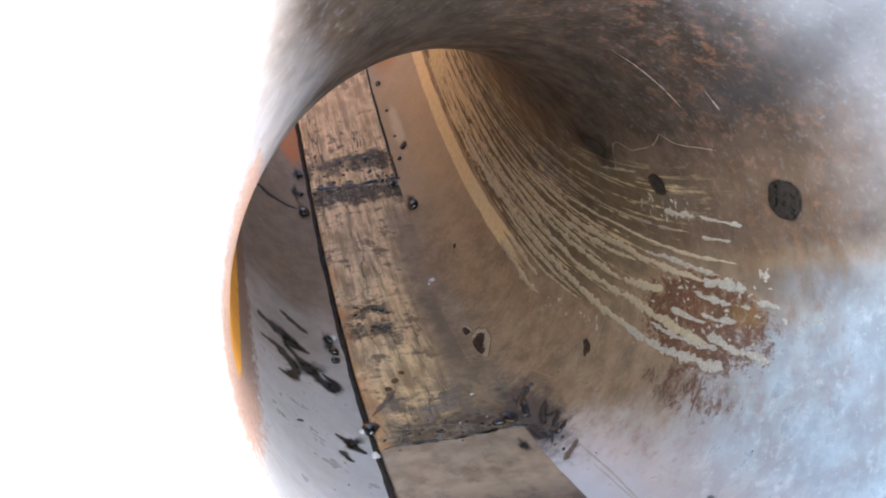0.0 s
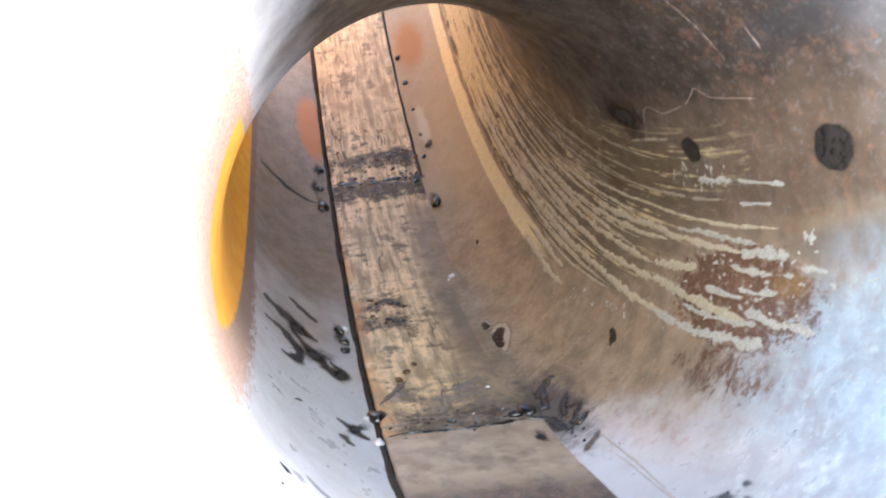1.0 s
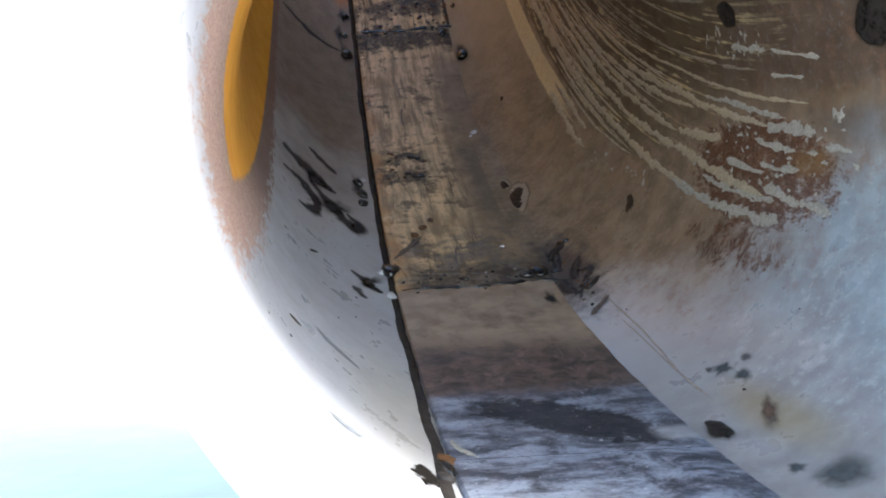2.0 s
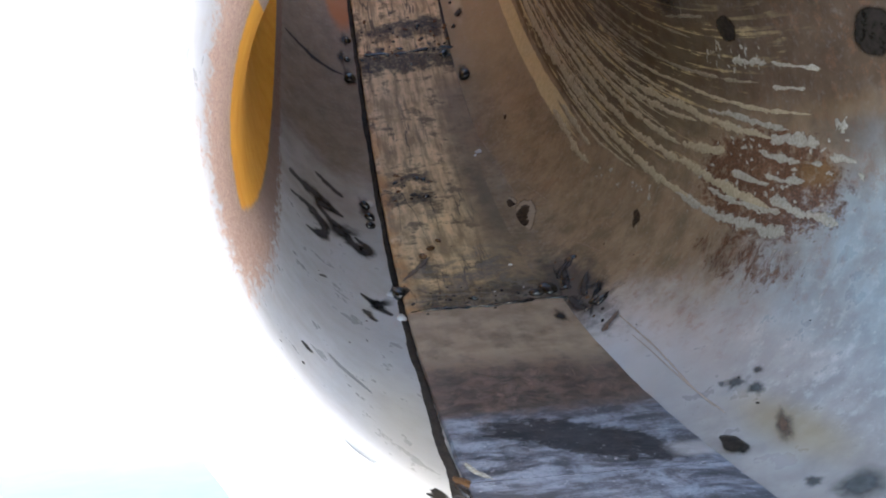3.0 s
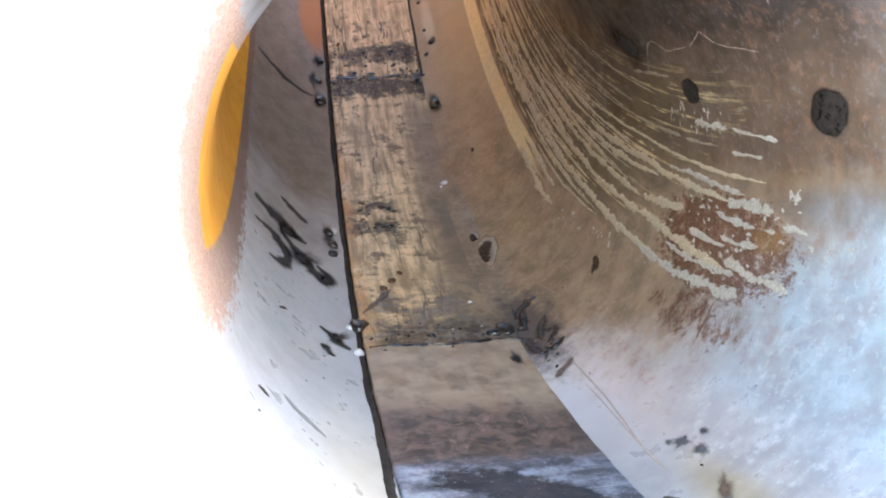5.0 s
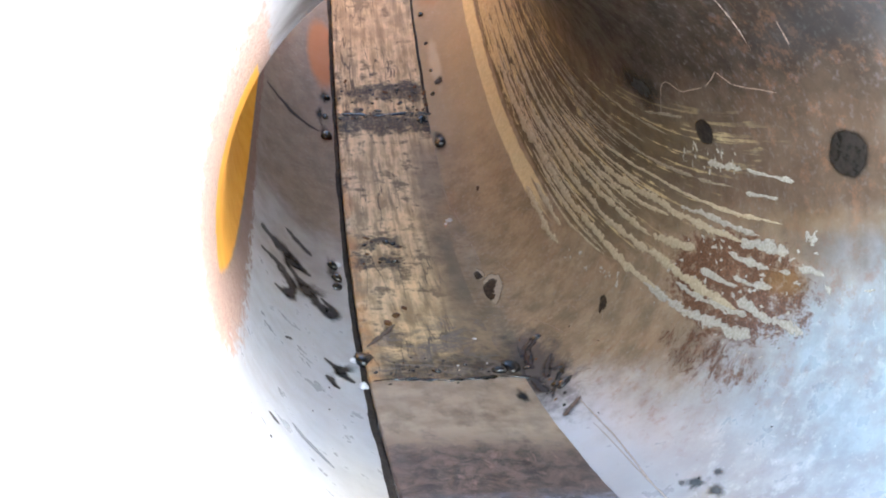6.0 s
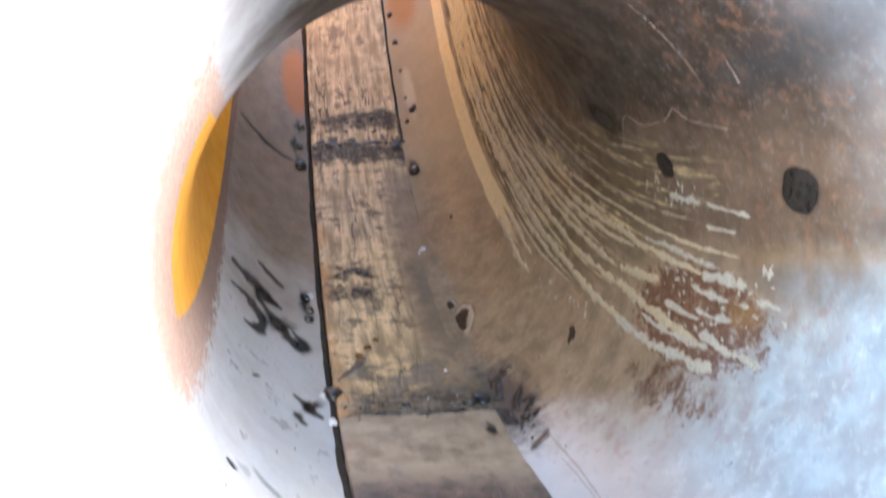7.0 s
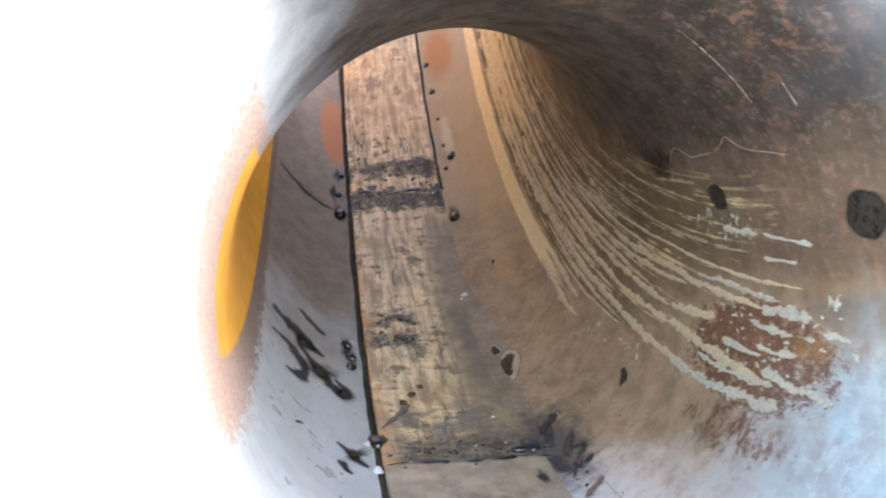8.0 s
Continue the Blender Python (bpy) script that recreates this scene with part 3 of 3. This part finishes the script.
            for loop, q in zip(f.loops, (j, j + 1, j + 1, j)):
                loop[edge].uv = ((-1, -0.75, 0, 0.75, 1)[q], 0)
    return part(name, bm, material, pipe, label)


def splat(name, s, at, length, width, material, label="", seed=0, height=0.0006, rag=0.3, turn=0.0, place=wall_at):
    """A flat ragged blot, length along the pipe and width across it, thin at its edge."""
    rng = random.Random(seed)
    off = rng.uniform(0, 90)
    centre = place(s, at, 0.0)
    up = (place(s, at, 0.01) - centre).normalized()
    along = (place(s + 0.01, at, 0.0) - centre).normalized()
    side = along.cross(up).normalized()
    c, q = math.cos(radians(turn)), math.sin(radians(turn))
    bm = bmesh.new()
    edge = bm.loops.layers.uv.new("edge_map")
    rings = []
    n = 22
    for r, h in ((1.0, -0.0004), (0.93, 0.65), (0.6, 1.0), (0.25, 1.05)):
        row = []
        for k in range(n):
            w = 2 * math.pi * k / n
            f = r * (1 + rag * noise.noise((math.cos(w) * 1.4 + off, math.sin(w) * 1.4, 0.3)) + rag * 0.5 * noise.noise((math.cos(w) * 4 + off, math.sin(w) * 4, 2.0)))
            x, y = 0.5 * length * f * math.cos(w), 0.5 * width * f * math.sin(w)
            x, y = x * c - y * q, x * q + y * c
            p = centre + along * x + side * y
            if place is wall_at:
                a = y / R_PIPE
                b = x * x / (2 * R_BEND)
                p += up * (R_PIPE * (1 - math.cos(a)) + b)
            row.append(bm.verts.new(p + up * (h if h < 0 else h * height)))
        rings.append(row)
    for a, b in zip(rings, rings[1:]):
        for k in range(n):
            bm.faces.new((a[k], a[(k + 1) % n], b[(k + 1) % n], b[k]))
    bm.faces.new(rings[-1])
    radial = {v: r for row, r in zip(rings, (1.0, 0.93, 0.6, 0.25)) for v in row}
    for f in bm.faces:
        for loop in f.loops:
            loop[edge].uv = (radial[loop.vert], 0)
    bmesh.ops.recalc_face_normals(bm, faces=bm.faces)
    return part(name, bm, material, pipe, label)


def bead(name, s, at, size, material, label="", seed=0, squash=0.6, place=wall_at, long=1.0):
    """A lumpy drop sitting on the surface."""
    rng = random.Random(seed)
    off = Vector((rng.uniform(0, 50), rng.uniform(0, 50), 0))
    centre = place(s, at, 0.0)
    up = (place(s, at, 0.01) - centre).normalized()
    along = (place(s + 0.01, at, 0.0) - centre).normalized()
    side = along.cross(up).normalized()
    spin = rng.uniform(0, 6.28)
    bm = bmesh.new()
    bmesh.ops.create_icosphere(bm, subdivisions=2, radius=1.0)
    for v in bm.verts:
        d = v.co.normalized()
        r = size * 0.5 * (1 + 0.35 * noise.noise(d * 1.6 + off) + 0.12 * noise.noise(d * 4 + off))
        x, y = d.x * r * long, d.y * r
        x, y = x * math.cos(spin) - y * math.sin(spin), x * math.sin(spin) + y * math.cos(spin)
        v.co = centre + along * x + side * y + up * (d.z * r * squash + r * squash * 0.35)
    return part(name, bm, material, pipe, label)


def build_streaks():
    """Threads of old coat left by the scouring: near end, far end, degrees at the near end, middle and far end, width in millimetres."""
    long_threads = (
        (1.110, 1.25, 55.4, 55.6, 57.0, 9.0), (1.130, 1.24, 59.8, 60.2, 60.6, 8.0), (1.020, 1.22, 64.4, 62.6, 63.4, 3.0),
        (0.900, 1.50, 65.6, 68.6, 67.4, 10.0), (0.780, 1.08, 70.4, 73.2, 72.8, 10.0), (1.060, 1.45, 72.8, 75.6, 74.0, 9.0),
        (0.950, 1.35, 77.4, 78.0, 79.0, 8.0), (0.930, 1.32, 84.5, 83.0, 80.2, 6.0), (0.797, 1.12, 85.4, 86.9, 85.4, 8.0),
        (0.745, 1.22, 90.8, 92.7, 91.0, 4.0), (0.817, 1.28, 97.2, 97.0, 95.0, 3.8), (0.940, 1.20, 106.1, 107.5, 109.0, 3.2),
        (1.000, 1.30, 89.2, 88.6, 87.0, 4.0), (1.080, 1.55, 70.4, 71.0, 70.2, 4.0), (1.000, 1.34, 101.0, 101.6, 100.4, 2.6),
    )
    chalky_ends = (
        (0.750, 0.93, 66.0, 65.0, 65.8, 11.0), (0.765, 0.88, 69.9, 69.3, 70.4, 7.0), (0.698, 0.785, 69.8, 70.9, 72.2, 10.0),
        (0.868, 0.950, 79.7, 79.0, 78.0, 9.0), (0.775, 0.91, 87.5, 88.9, 88.7, 7.0), (0.734, 0.800, 85.0, 85.3, 84.6, 12.0),
        (0.728, 0.815, 80.9, 81.2, 82.0, 8.0), (0.692, 0.726, 81.4, 82.0, 82.6, 7.0), (0.751, 0.798, 96.1, 96.2, 96.5, 4.5),
        (0.730, 0.795, 99.8, 100.8, 102.0, 4.5), (0.802, 0.860, 101.6, 102.2, 101.8, 9.0), (0.895, 0.990, 112.3, 111.6, 110.4, 4.0),
        (0.790, 0.850, 75.4, 75.6, 76.1, 6.0), (0.745, 0.800, 77.2, 76.6, 77.4, 7.0), (0.860, 0.905, 105.5, 104.0, 103.0, 4.0),
    )
    for chalky, rows in ((False, long_threads), (True, chalky_ends)):
        for i, (s0, s1, d0, dm, d1, mm) in enumerate(rows):
            pts = [(s0, d0), (s0 * 0.75 + s1 * 0.25, d0 * 0.45 + dm * 0.55), (0.5 * (s0 + s1), dm), (s0 * 0.25 + s1 * 0.75, d1 * 0.45 + dm * 0.55), (s1, d1)]
            ribbon("paint_streak", pts, mm * (0.00088 if chalky else 0.00105), CHALK if chalky and s0 < 0.86 else DUSTY if d0 > 94 else CREAM, "chalky ragged streak of old paint" if chalky else "long cream streak of old paint", seed=(400 if chalky else 100) + i,
                   jag=0.8 if chalky else 0.65, ends=0.10 if chalky else 0.16, gaps=0.30 if d0 > 96 else 0.16 if chalky else 0.06, height=0.0006)
    rng = random.Random(8)
    for i in range(46):
        d = rng.uniform(64.5, 104)
        s0 = max(rng.uniform(0.95, 1.30), 1.02 if d < 72 else 0.9)
        s1 = s0 + rng.uniform(0.12, 0.45)
        n = max(3, int((s1 - s0) / 0.05))
        pts = [(s0 + (s1 - s0) * j / n, d + 0.4 * math.sin(j * 0.9 + i) + 0.8 * j / n) for j in range(n + 1)]
        ribbon("paint_streak", pts, rng.uniform(0.0012, 0.0036), CREAM if d < 90 else DUSTY, "hair-thin cream streak of old paint", seed=300 + i, jag=0.7, ends=0.3, gaps=0.26)
    for i in range(90):
        s, d = rng.gauss(0.80, 0.055), rng.uniform(60, 88)
        splat("paint_flake", s, d, rng.uniform(0.002, 0.008), rng.uniform(0.0015, 0.0045), CHALK, "", seed=520 + i, rag=0.8, turn=rng.uniform(-40, 40))
    # chips scattered off the lower ends of the threads, and flecks under the dark oval spot
    for i in range(16):
        t = rng.random()
        splat("paint_flake", 1.09 - 0.16 * t + rng.gauss(0, 0.012), 55.5 + 8.0 * t + rng.gauss(0, 0.8), rng.uniform(0.003, 0.009), rng.uniform(0.002, 0.004), CHALK, "", seed=620 + i, rag=0.8, turn=rng.uniform(-40, 40))
    for i in range(22):
        splat("paint_flake", rng.uniform(0.80, 0.92), rng.uniform(99, 106), rng.uniform(0.002, 0.005), rng.uniform(0.002, 0.008), CHALK, "", seed=660 + i, rag=0.8)


build_streaks()


def build_wall_marks():
    for i, (s, d, a, b) in enumerate(((0.858, 109.5, 0.036, 0.027), (0.664, 104.8, 0.044, 0.040))):
        splat("tar_spot", s, d, a, b, SPOT, "round dark tar spot on the wall", seed=20 + i, height=0.0008, rag=0.16)
    splat("tar_smear", 0.985, 117.5, 0.110, 0.060, SMEAR, "broad dark tar smear deep in the bore", seed=23, rag=0.5)
    splat("tar_spot", 0.558, 26.8, 0.042, 0.036, FADED, "faded round tar spot near the mouth", seed=24, rag=0.2)
    splat("paint_flake", 0.710, 88.3, 0.014, 0.011, CHALK, "star-shaped white paint chip", seed=31, rag=0.9)
    splat("tar_spot", 0.968, 53.8, 0.034, 0.011, CHIP, "small brown smear on the wall", seed=40, rag=0.5, turn=30)
    for i, (s, d, a, b, w) in enumerate(((0.697, 33.6, 0.020, 0.020, 20), (0.678, 34.4, 0.024, 0.014, 0), (0.692, 37.8, 0.012, 0.010, 0), (0.706, 31.7, 0.012, 0.008, 0), (0.581, 24.0, 0.016, 0.012, 0))):
        splat("tar_spot", s, d, a, b, FADED, "small faded tar smear near the mouth", seed=41 + i, rag=0.6, turn=w)
    splat("tar_spot", 0.634, 30.6, 0.052, 0.014, BROWN_RUN, "olive-brown smear near the mouth", seed=47, rag=0.5, turn=25)
    splat("tar_spot", 1.316, 39.0, 0.012, 0.009, CHIP, "small dark fleck on the wall", seed=48, rag=0.5)
    # zigzag and straight scratches
    ribbon("scratch", ((0.950, 111.2), (0.930, 119), (0.909, 121.5), (0.885, 119.5), (0.862, 120.1), (0.835, 121.0)), 0.0009, SCRATCH, "crooked bright scratch", 61, ends=0.1)
    ribbon("scratch", ((0.830, 121.0), (0.812, 123), (0.799, 124.9)), 0.0010, SCRATCH, "crooked bright scratch", 62, ends=0.1)
    ribbon("scratch", ((0.799, 124.9), (0.785, 122), (0.770, 120.8), (0.745, 119.6), (0.725, 118.4)), 0.0009, SCRATCH, "crooked bright scratch", 63, ends=0.1)
    ribbon("scratch", ((0.720, 152.9), (0.726, 140), (0.729, 128.3)), 0.0006, SCRATCH, "long straight scratch", 64, gaps=0.15)
    ribbon("scratch", ((0.679, 132.2), (0.682, 127.0)), 0.0009, SCRATCH, "short straight scratch", 65)
    ribbon("scratch", ((0.872, 31.1), (0.79, 30.3), (0.727, 28.0), (0.676, 27.0)), 0.0022, PALE, "long pale scratch", 66, ends=0.1)
    ribbon("scratch", ((0.83, 29.4), (0.78, 28.9), (0.69, 27.0)), 0.0016, PALE, "long pale scratch", 67, ends=0.1)
    ribbon("scratch", ((1.30, 27.0), (1.22, 28.5), (1.17, 29.0)), 0.0012, SCRATCH, "short pale scratch", 68)
    # tar smears on the left of the plates
    ribbon("tar_smear", ((1.150, -57), (1.150, -50), (1.146, -42.5), (1.128, -35)), 0.0400, SMEAR, "broad black tar smear", 71, jag=0.5)
    ribbon("tar_smear", ((1.128, -44), (1.100, -38.5), (1.074, -34), (1.064, -29.5), (1.078, -27.6), (1.098, -30.5)), 0.0370, SMEAR, "curling black tar smear", 72, jag=0.45)
    ribbon("tar_smear", ((1.098, -57.5), (1.106, -50), (1.100, -46), (1.072, -44.2), (1.054, -46), (1.042, -51.5)), 0.0270, SMEAR, "hooked black tar smear", 73, jag=0.6)
    ribbon("tar_smear", ((1.206, -44), (1.194, -38), (1.180, -32.5)), 0.0190, SMEAR, "thin black tar smear", 74, jag=0.5)
    ribbon("tar_smear", ((1.52, -49.5), (1.505, -42), (1.492, -35.6), (1.48, -27), (1.475, -22)), 0.0150, SMEAR, "thin curved tar run", 75, jag=0.4, ends=0.3)
    ribbon("tar_smear", ((0.962, -34.5), (0.950, -30.5), (0.936, -26)), 0.0280, SMEAR, "black smear beside the joint", 76, jag=0.6)
    ribbon("tar_smear", ((0.925, -35), (0.908, -31.5)), 0.0260, SMEAR, "black smear beside the joint", 77, jag=0.5)
    ribbon("tar_smear", ((0.600, -47.5), (0.598, -44.5), (0.602, -41.5)), 0.0150, FAINT, "thin grey smear near the mouth", 78, jag=0.4)
    splat("tar_smear", 1.095, -36.0, 0.075, 0.042, SMEAR, "broad black tar smear", 84, rag=0.7, turn=55)
    splat("tar_smear", 1.135, -42.0, 0.050, 0.050, SMEAR, "broad black tar smear", 85, rag=0.7, turn=35)
    splat("tar_smear", 1.172, -25.0, 0.080, 0.024, SMEAR, "tar packed beside the plate", 86, rag=0.5)
    splat("tar_smear", 0.955, -28.5, 0.060, 0.030, SMEAR, "broad black smear beside the joint", 87, rag=0.8, turn=30)
    for i, (s, d, a, b) in enumerate(((1.556, -18.5, 0.045, 0.020), (1.516, -21.5, 0.050, 0.018), (1.474, -20.0, 0.050, 0.026), (1.452, 29.6, 0.045, 0.024), (1.572, 36.5, 0.030, 0.014))):
        splat("tar_smear", s, d, a, b, SMEAR, "tar smeared beside the upper joint", 88 + i * 7, rag=0.6)
    splat("tar_spot", 0.944, -47.0, 0.020, 0.007, BLOT, "small black fleck", 81, turn=40)
    ribbon("tar_smear", ((0.747, -50), (0.738, -45), (0.728, -39.5)), 0.0150, FAINT, "faint grey streak on the paint", 79, jag=0.4)
    splat("tar_spot", 0.710, -55.7, 0.014, 0.010, SPOT, "small black fleck", 82, turn=60)
    splat("tar_spot", 0.600, -31.0, 0.034, 0.020, BLOT, "black smear at the plate's corner", 83, rag=0.5)
    rng = random.Random(5)
    for i in range(14):
        splat("speck", rng.uniform(0.60, 1.0), rng.choice((rng.uniform(-62, -28), rng.uniform(30, 60))), rng.uniform(0.0015, 0.004), rng.uniform(0.0015, 0.003), BLOT, "", seed=600 + i, rag=0.4)
    # chip with a pale rim beside the middle plate
    splat("paint_flake", 1.114, 27.9, 0.074, 0.036, RIMMED, "pale worn rim of a chip", 91, height=0.0012, rag=0.3, turn=18)
    splat("paint_flake", 1.152, 25.2, 0.046, 0.030, RIMMED, "pale worn rim of a chip", 94, height=0.0020, rag=0.3)
    splat("tar_spot", 1.150, 25.6, 0.028, 0.017, CHIP, "dark brown chip", 92, height=0.0030, rag=0.3)
    splat("tar_spot", 1.117, 27.7, 0.056, 0.025, CHIP, "dark brown chip", 93, height=0.0022, rag=0.3, turn=18)


build_wall_marks()


def build_joint(s, seed, lumps, spread, big):
    """Lumpy black weld seam across the plates."""
    rng = random.Random(seed)
    ridge = [(s + 0.002 * math.sin(j * 1.3), -HALF + 2 * HALF * j / 8) for j in range(9)]
    ribbon("weld_seam", ridge, 0.006, TAR, "black lumpy seam across the plates", seed, jag=0.9, height=0.001, ends=0.05, gaps=0.55, place=plate_at)
    for i in range(lumps):
        t = rng.random()
        bead("bead", s + rng.gauss(0, spread) + spread * 0.6, -HALF + 2 * HALF * t, rng.uniform(0.003, 0.007) * big, rng.choice((TAR, TAR, SOOT, RESIN)), "", seed * 50 + i, 0.55, plate_at, rng.uniform(1.0, 1.8))


build_joint(1.513, 3, 22, 0.022, 0.95)
build_joint(0.943, 4, 10, 0.014, 0.7)


def build_beads():
    for i, (s, a, size, mat) in enumerate(((1.275, 0.068, 0.008, FLAKE), (1.268, 0.062, 0.004, FLAKE), (1.500, 0.064, 0.013, TAR), (0.962, 0.066, 0.020, TAR), (0.956, 0.052, 0.014, TAR), (0.959, -0.016, 0.008, TAR), (1.022, 0.0425, 0.004, FLAKE), (1.232, -0.030, 0.008, TAR),
                                           (1.228, -0.022, 0.007, TAR), (1.196, -0.040, 0.008, SOOT), (1.190, -0.024, 0.008, TAR), (1.09, -0.028, 0.007, RESIN), (1.075, -0.040, 0.009, RESIN), (1.06, -0.052, 0.009, RESIN))):
        bead("bead", s, a, size, mat, "glossy bead on the plate" if mat is TAR else "", 700 + i, 0.5, plate_at, 1.4)
    for i, (s, d, size, mat, lab) in enumerate(((0.988, -21.2, 0.023, TAR, "big glossy tar lump at the joint"), (1.000, -18.6, 0.013, RESIN, "brown resin lump"), (0.936, -23.4, 0.010, FLAKE, "white flake at the joint"),
                                                (0.985, -24.4, 0.008, FLAKE, "white flake at the joint"), (1.008, -20.0, 0.006, FLAKE, "white flake at the joint"),
                                                (1.187, -22.6, 0.010, FLAKE, "pale flake in the gap"), (1.155, -23.8, 0.014, TAR, "glossy tar lump"), (1.135, -24.4, 0.013, TAR, "glossy tar lump"), (1.18, -24.6, 0.014, TAR, "glossy tar lump"),
                                                (1.470, -19.4, 0.019, TAR, "glossy tar drop"), (1.512, -19.0, 0.010, TAR, ""), (1.555, -17.2, 0.012, TAR, "dark drop"),
                                                (1.443, 29.9, 0.019, TAR, "glossy tar drop beside the plate"), (1.66, 33, 0.006, SOOT, ""), (1.55, 31.7, 0.008, TAR, ""), (1.57, 35, 0.010, SOOT, ""),
                                                (1.784, 31.8, 0.010, TAR, "small dark drop"), (1.724, 32.6, 0.010, TAR, "small dark drop"), (1.60, 33, 0.006, TAR, ""))):
        bead("bead", s, d, size, mat, lab, 760 + i, 0.7, wall_at, 1.2)
    # tar dragged outwards from the joint's corner
    for i, (s0, d0, s1, d1, w) in enumerate(((0.975, 26.0, 1.000, 32.5, 0.016), (0.950, 26.5, 0.985, 29.0, 0.013), (0.925, 28.0, 0.960, 33.5, 0.016), (0.905, 29.0, 0.925, 32.5, 0.020), (0.940, 24.5, 0.905, 26.0, 0.016))):
        ribbon("tar_smear", ((s0, d0), (0.5 * (s0 + s1) + 0.004, 0.5 * (d0 + d1)), (s1, d1)), w, SMEAR, "dragged black tar beside the joint", 800 + i, jag=0.9, ends=0.2)
    for i, (s, d, size) in enumerate(((0.998, 32.2, 0.009), (0.906, 31.0, 0.012), (0.912, 29.4, 0.008), (0.958, 25.4, 0.007))):
        bead("bead", s, d, size, TAR, "glossy tar drop beside the joint", 806 + i, 0.4, wall_at, 1.7)
    ribbon("tar_smear", ((0.874, 31.8), (0.868, 28.0), (0.860, 24.5)), 0.0150, BROWN_RUN, "brown smear beside the joint", 811, jag=0.5)
    ribbon("tar_smear", ((0.995, 32.5), (0.982, 28.5), (0.955, 26.5)), 0.0105, SMEAR, "dark smear beside the joint", 812, jag=0.6)
    splat("tar_spot", 0.905, 0.060, 0.045, 0.016, SMEAR, "dark smear on the plate", 813, place=plate_at, rag=0.5, height=0.0004)
    ribbon("tar_smear", ((1.012, -0.084), (1.034, -0.064), (1.058, -0.044)), 0.0112, BROWN_RUN, "brown crooked run on the plate", 814, jag=0.5, place=plate_at)
    splat("tar_spot", 0.644, 22.4, 0.036, 0.014, SPOT, "dark lump by the plate's edge", 815, height=0.003)
    for i, (s, d, size, mat) in enumerate(((0.640, -23.6, 0.012, SOOT), (0.632, -25.4, 0.014, RESIN), (0.622, -26.6, 0.011, TAR), (0.618, -24.0, 0.012, SOOT), (0.606, -27.6, 0.010, SOOT))):
        bead("bead", s, d, size, mat, "rough lump at the plate's corner", 820 + i, 0.5, wall_at, 1.5)
    bead("bead", 0.645, -22.5, 0.008, FLAKE, "white crumb at the plate's corner", 817, 0.6)
    ribbon("paint_flake", ((0.660, -0.092), (0.645, -0.089), (0.632, -0.080)), 0.0060, CHALK, "bright worn corner of the plate", 818, jag=0.6, place=plate_at)


build_beads()


def build_crumbs():
    """Crumbs of tar, some wet and some pale, strewn round the joints; the white ones stand in for glints."""
    rng = random.Random(12)
    for i in range(14):
        s, d = rng.gauss(0.935, 0.03), rng.gauss(28.5, 3)
        if d < 24:
            continue
        bead("bead", s, d, rng.uniform(0.002, 0.0048), rng.choice((TAR, TAR, TAR, RESIN)) if i % 5 else SOOT, "", 1000 + i, 0.5, wall_at, rng.uniform(1, 2))
    for i in range(18):
        s, a = rng.gauss(0.965, 0.018), rng.uniform(-HALF, HALF)
        bead("bead", s, a, rng.uniform(0.0016, 0.0038), rng.choice((TAR, TAR, RESIN, SOOT)) if i % 12 else FLAKE, "", 1100 + i, 0.5, plate_at, rng.uniform(1, 2.2))
    for i in range(34):
        s, a = rng.choice((rng.gauss(1.565, 0.012), rng.gauss(1.52, 0.012))), rng.uniform(-HALF, HALF)
        bead("bead", s, a, rng.uniform(0.0025, 0.0065), rng.choice((TAR, TAR, RESIN, SOOT)), "", 1200 + i, 0.5, plate_at, rng.uniform(1, 2.2))
    for i in range(22):
        s, a = rng.choice((rng.gauss(1.232, 0.006), rng.gauss(1.192, 0.008))), rng.uniform(-HALF * 0.8, -0.005)
        bead("bead", s, a, rng.uniform(0.002, 0.006), rng.choice((TAR, RESIN, SOOT)), "", 1300 + i, 0.5, plate_at, rng.uniform(1, 2.2))
    for i in range(5):
        s, d, w = rng.gauss(0.945, 0.025), rng.gauss(29, 3.2), rng.uniform(-40, 40)
        splat("tar_smear", s, d, rng.uniform(0.02, 0.05), rng.uniform(0.008, 0.016), SMEAR, "black crumbly tar beside the joint", 1400 + i, rag=0.8, turn=w)


build_crumbs()


def build_gaps():
    """Grime packed in the groove along both long edges of the plates."""
    for sign, name in ((-1, "groove along the plates"), (1, "groove along the plates")):
        for s0, s1 in ((0.44, 0.943), (0.943, 1.512), (1.512, 1.99)):
            if sign > 0 and s0 < 1.0:
                continue
            pts = []
            for j in range(13):
                s = s0 + (s1 - s0) * j / 12
                pts.append((s, plate_mid(s) + sign * (math.degrees(math.asin(plate_edge(s, sign) / R_PIPE)) + (1.0 if sign < 0 else 0.4))))
            ribbon("groove_grime", pts, 0.0095 if sign < 0 else 0.005, GRIME, "black grime in the " + name, 900 + sign, jag=0.15, height=0.0012, ends=0.0)


build_gaps()


def build_scuffs():
    """Hair scratches and faint smears strewn over the paint."""
    rng = random.Random(21)
    for i in range(9):
        s, d = rng.uniform(0.9, 1.45), rng.uniform(29, 55)
        ds, dd = rng.uniform(-0.06, 0.06), rng.uniform(-5, 5)
        ribbon("scratch", ((s, d), (s + ds * 0.5, d + dd * 0.6), (s + ds, d + dd)), rng.uniform(0.0005, 0.0009), SCRATCH, "hair scratch", 2200 + i, gaps=0.1)


build_scuffs()
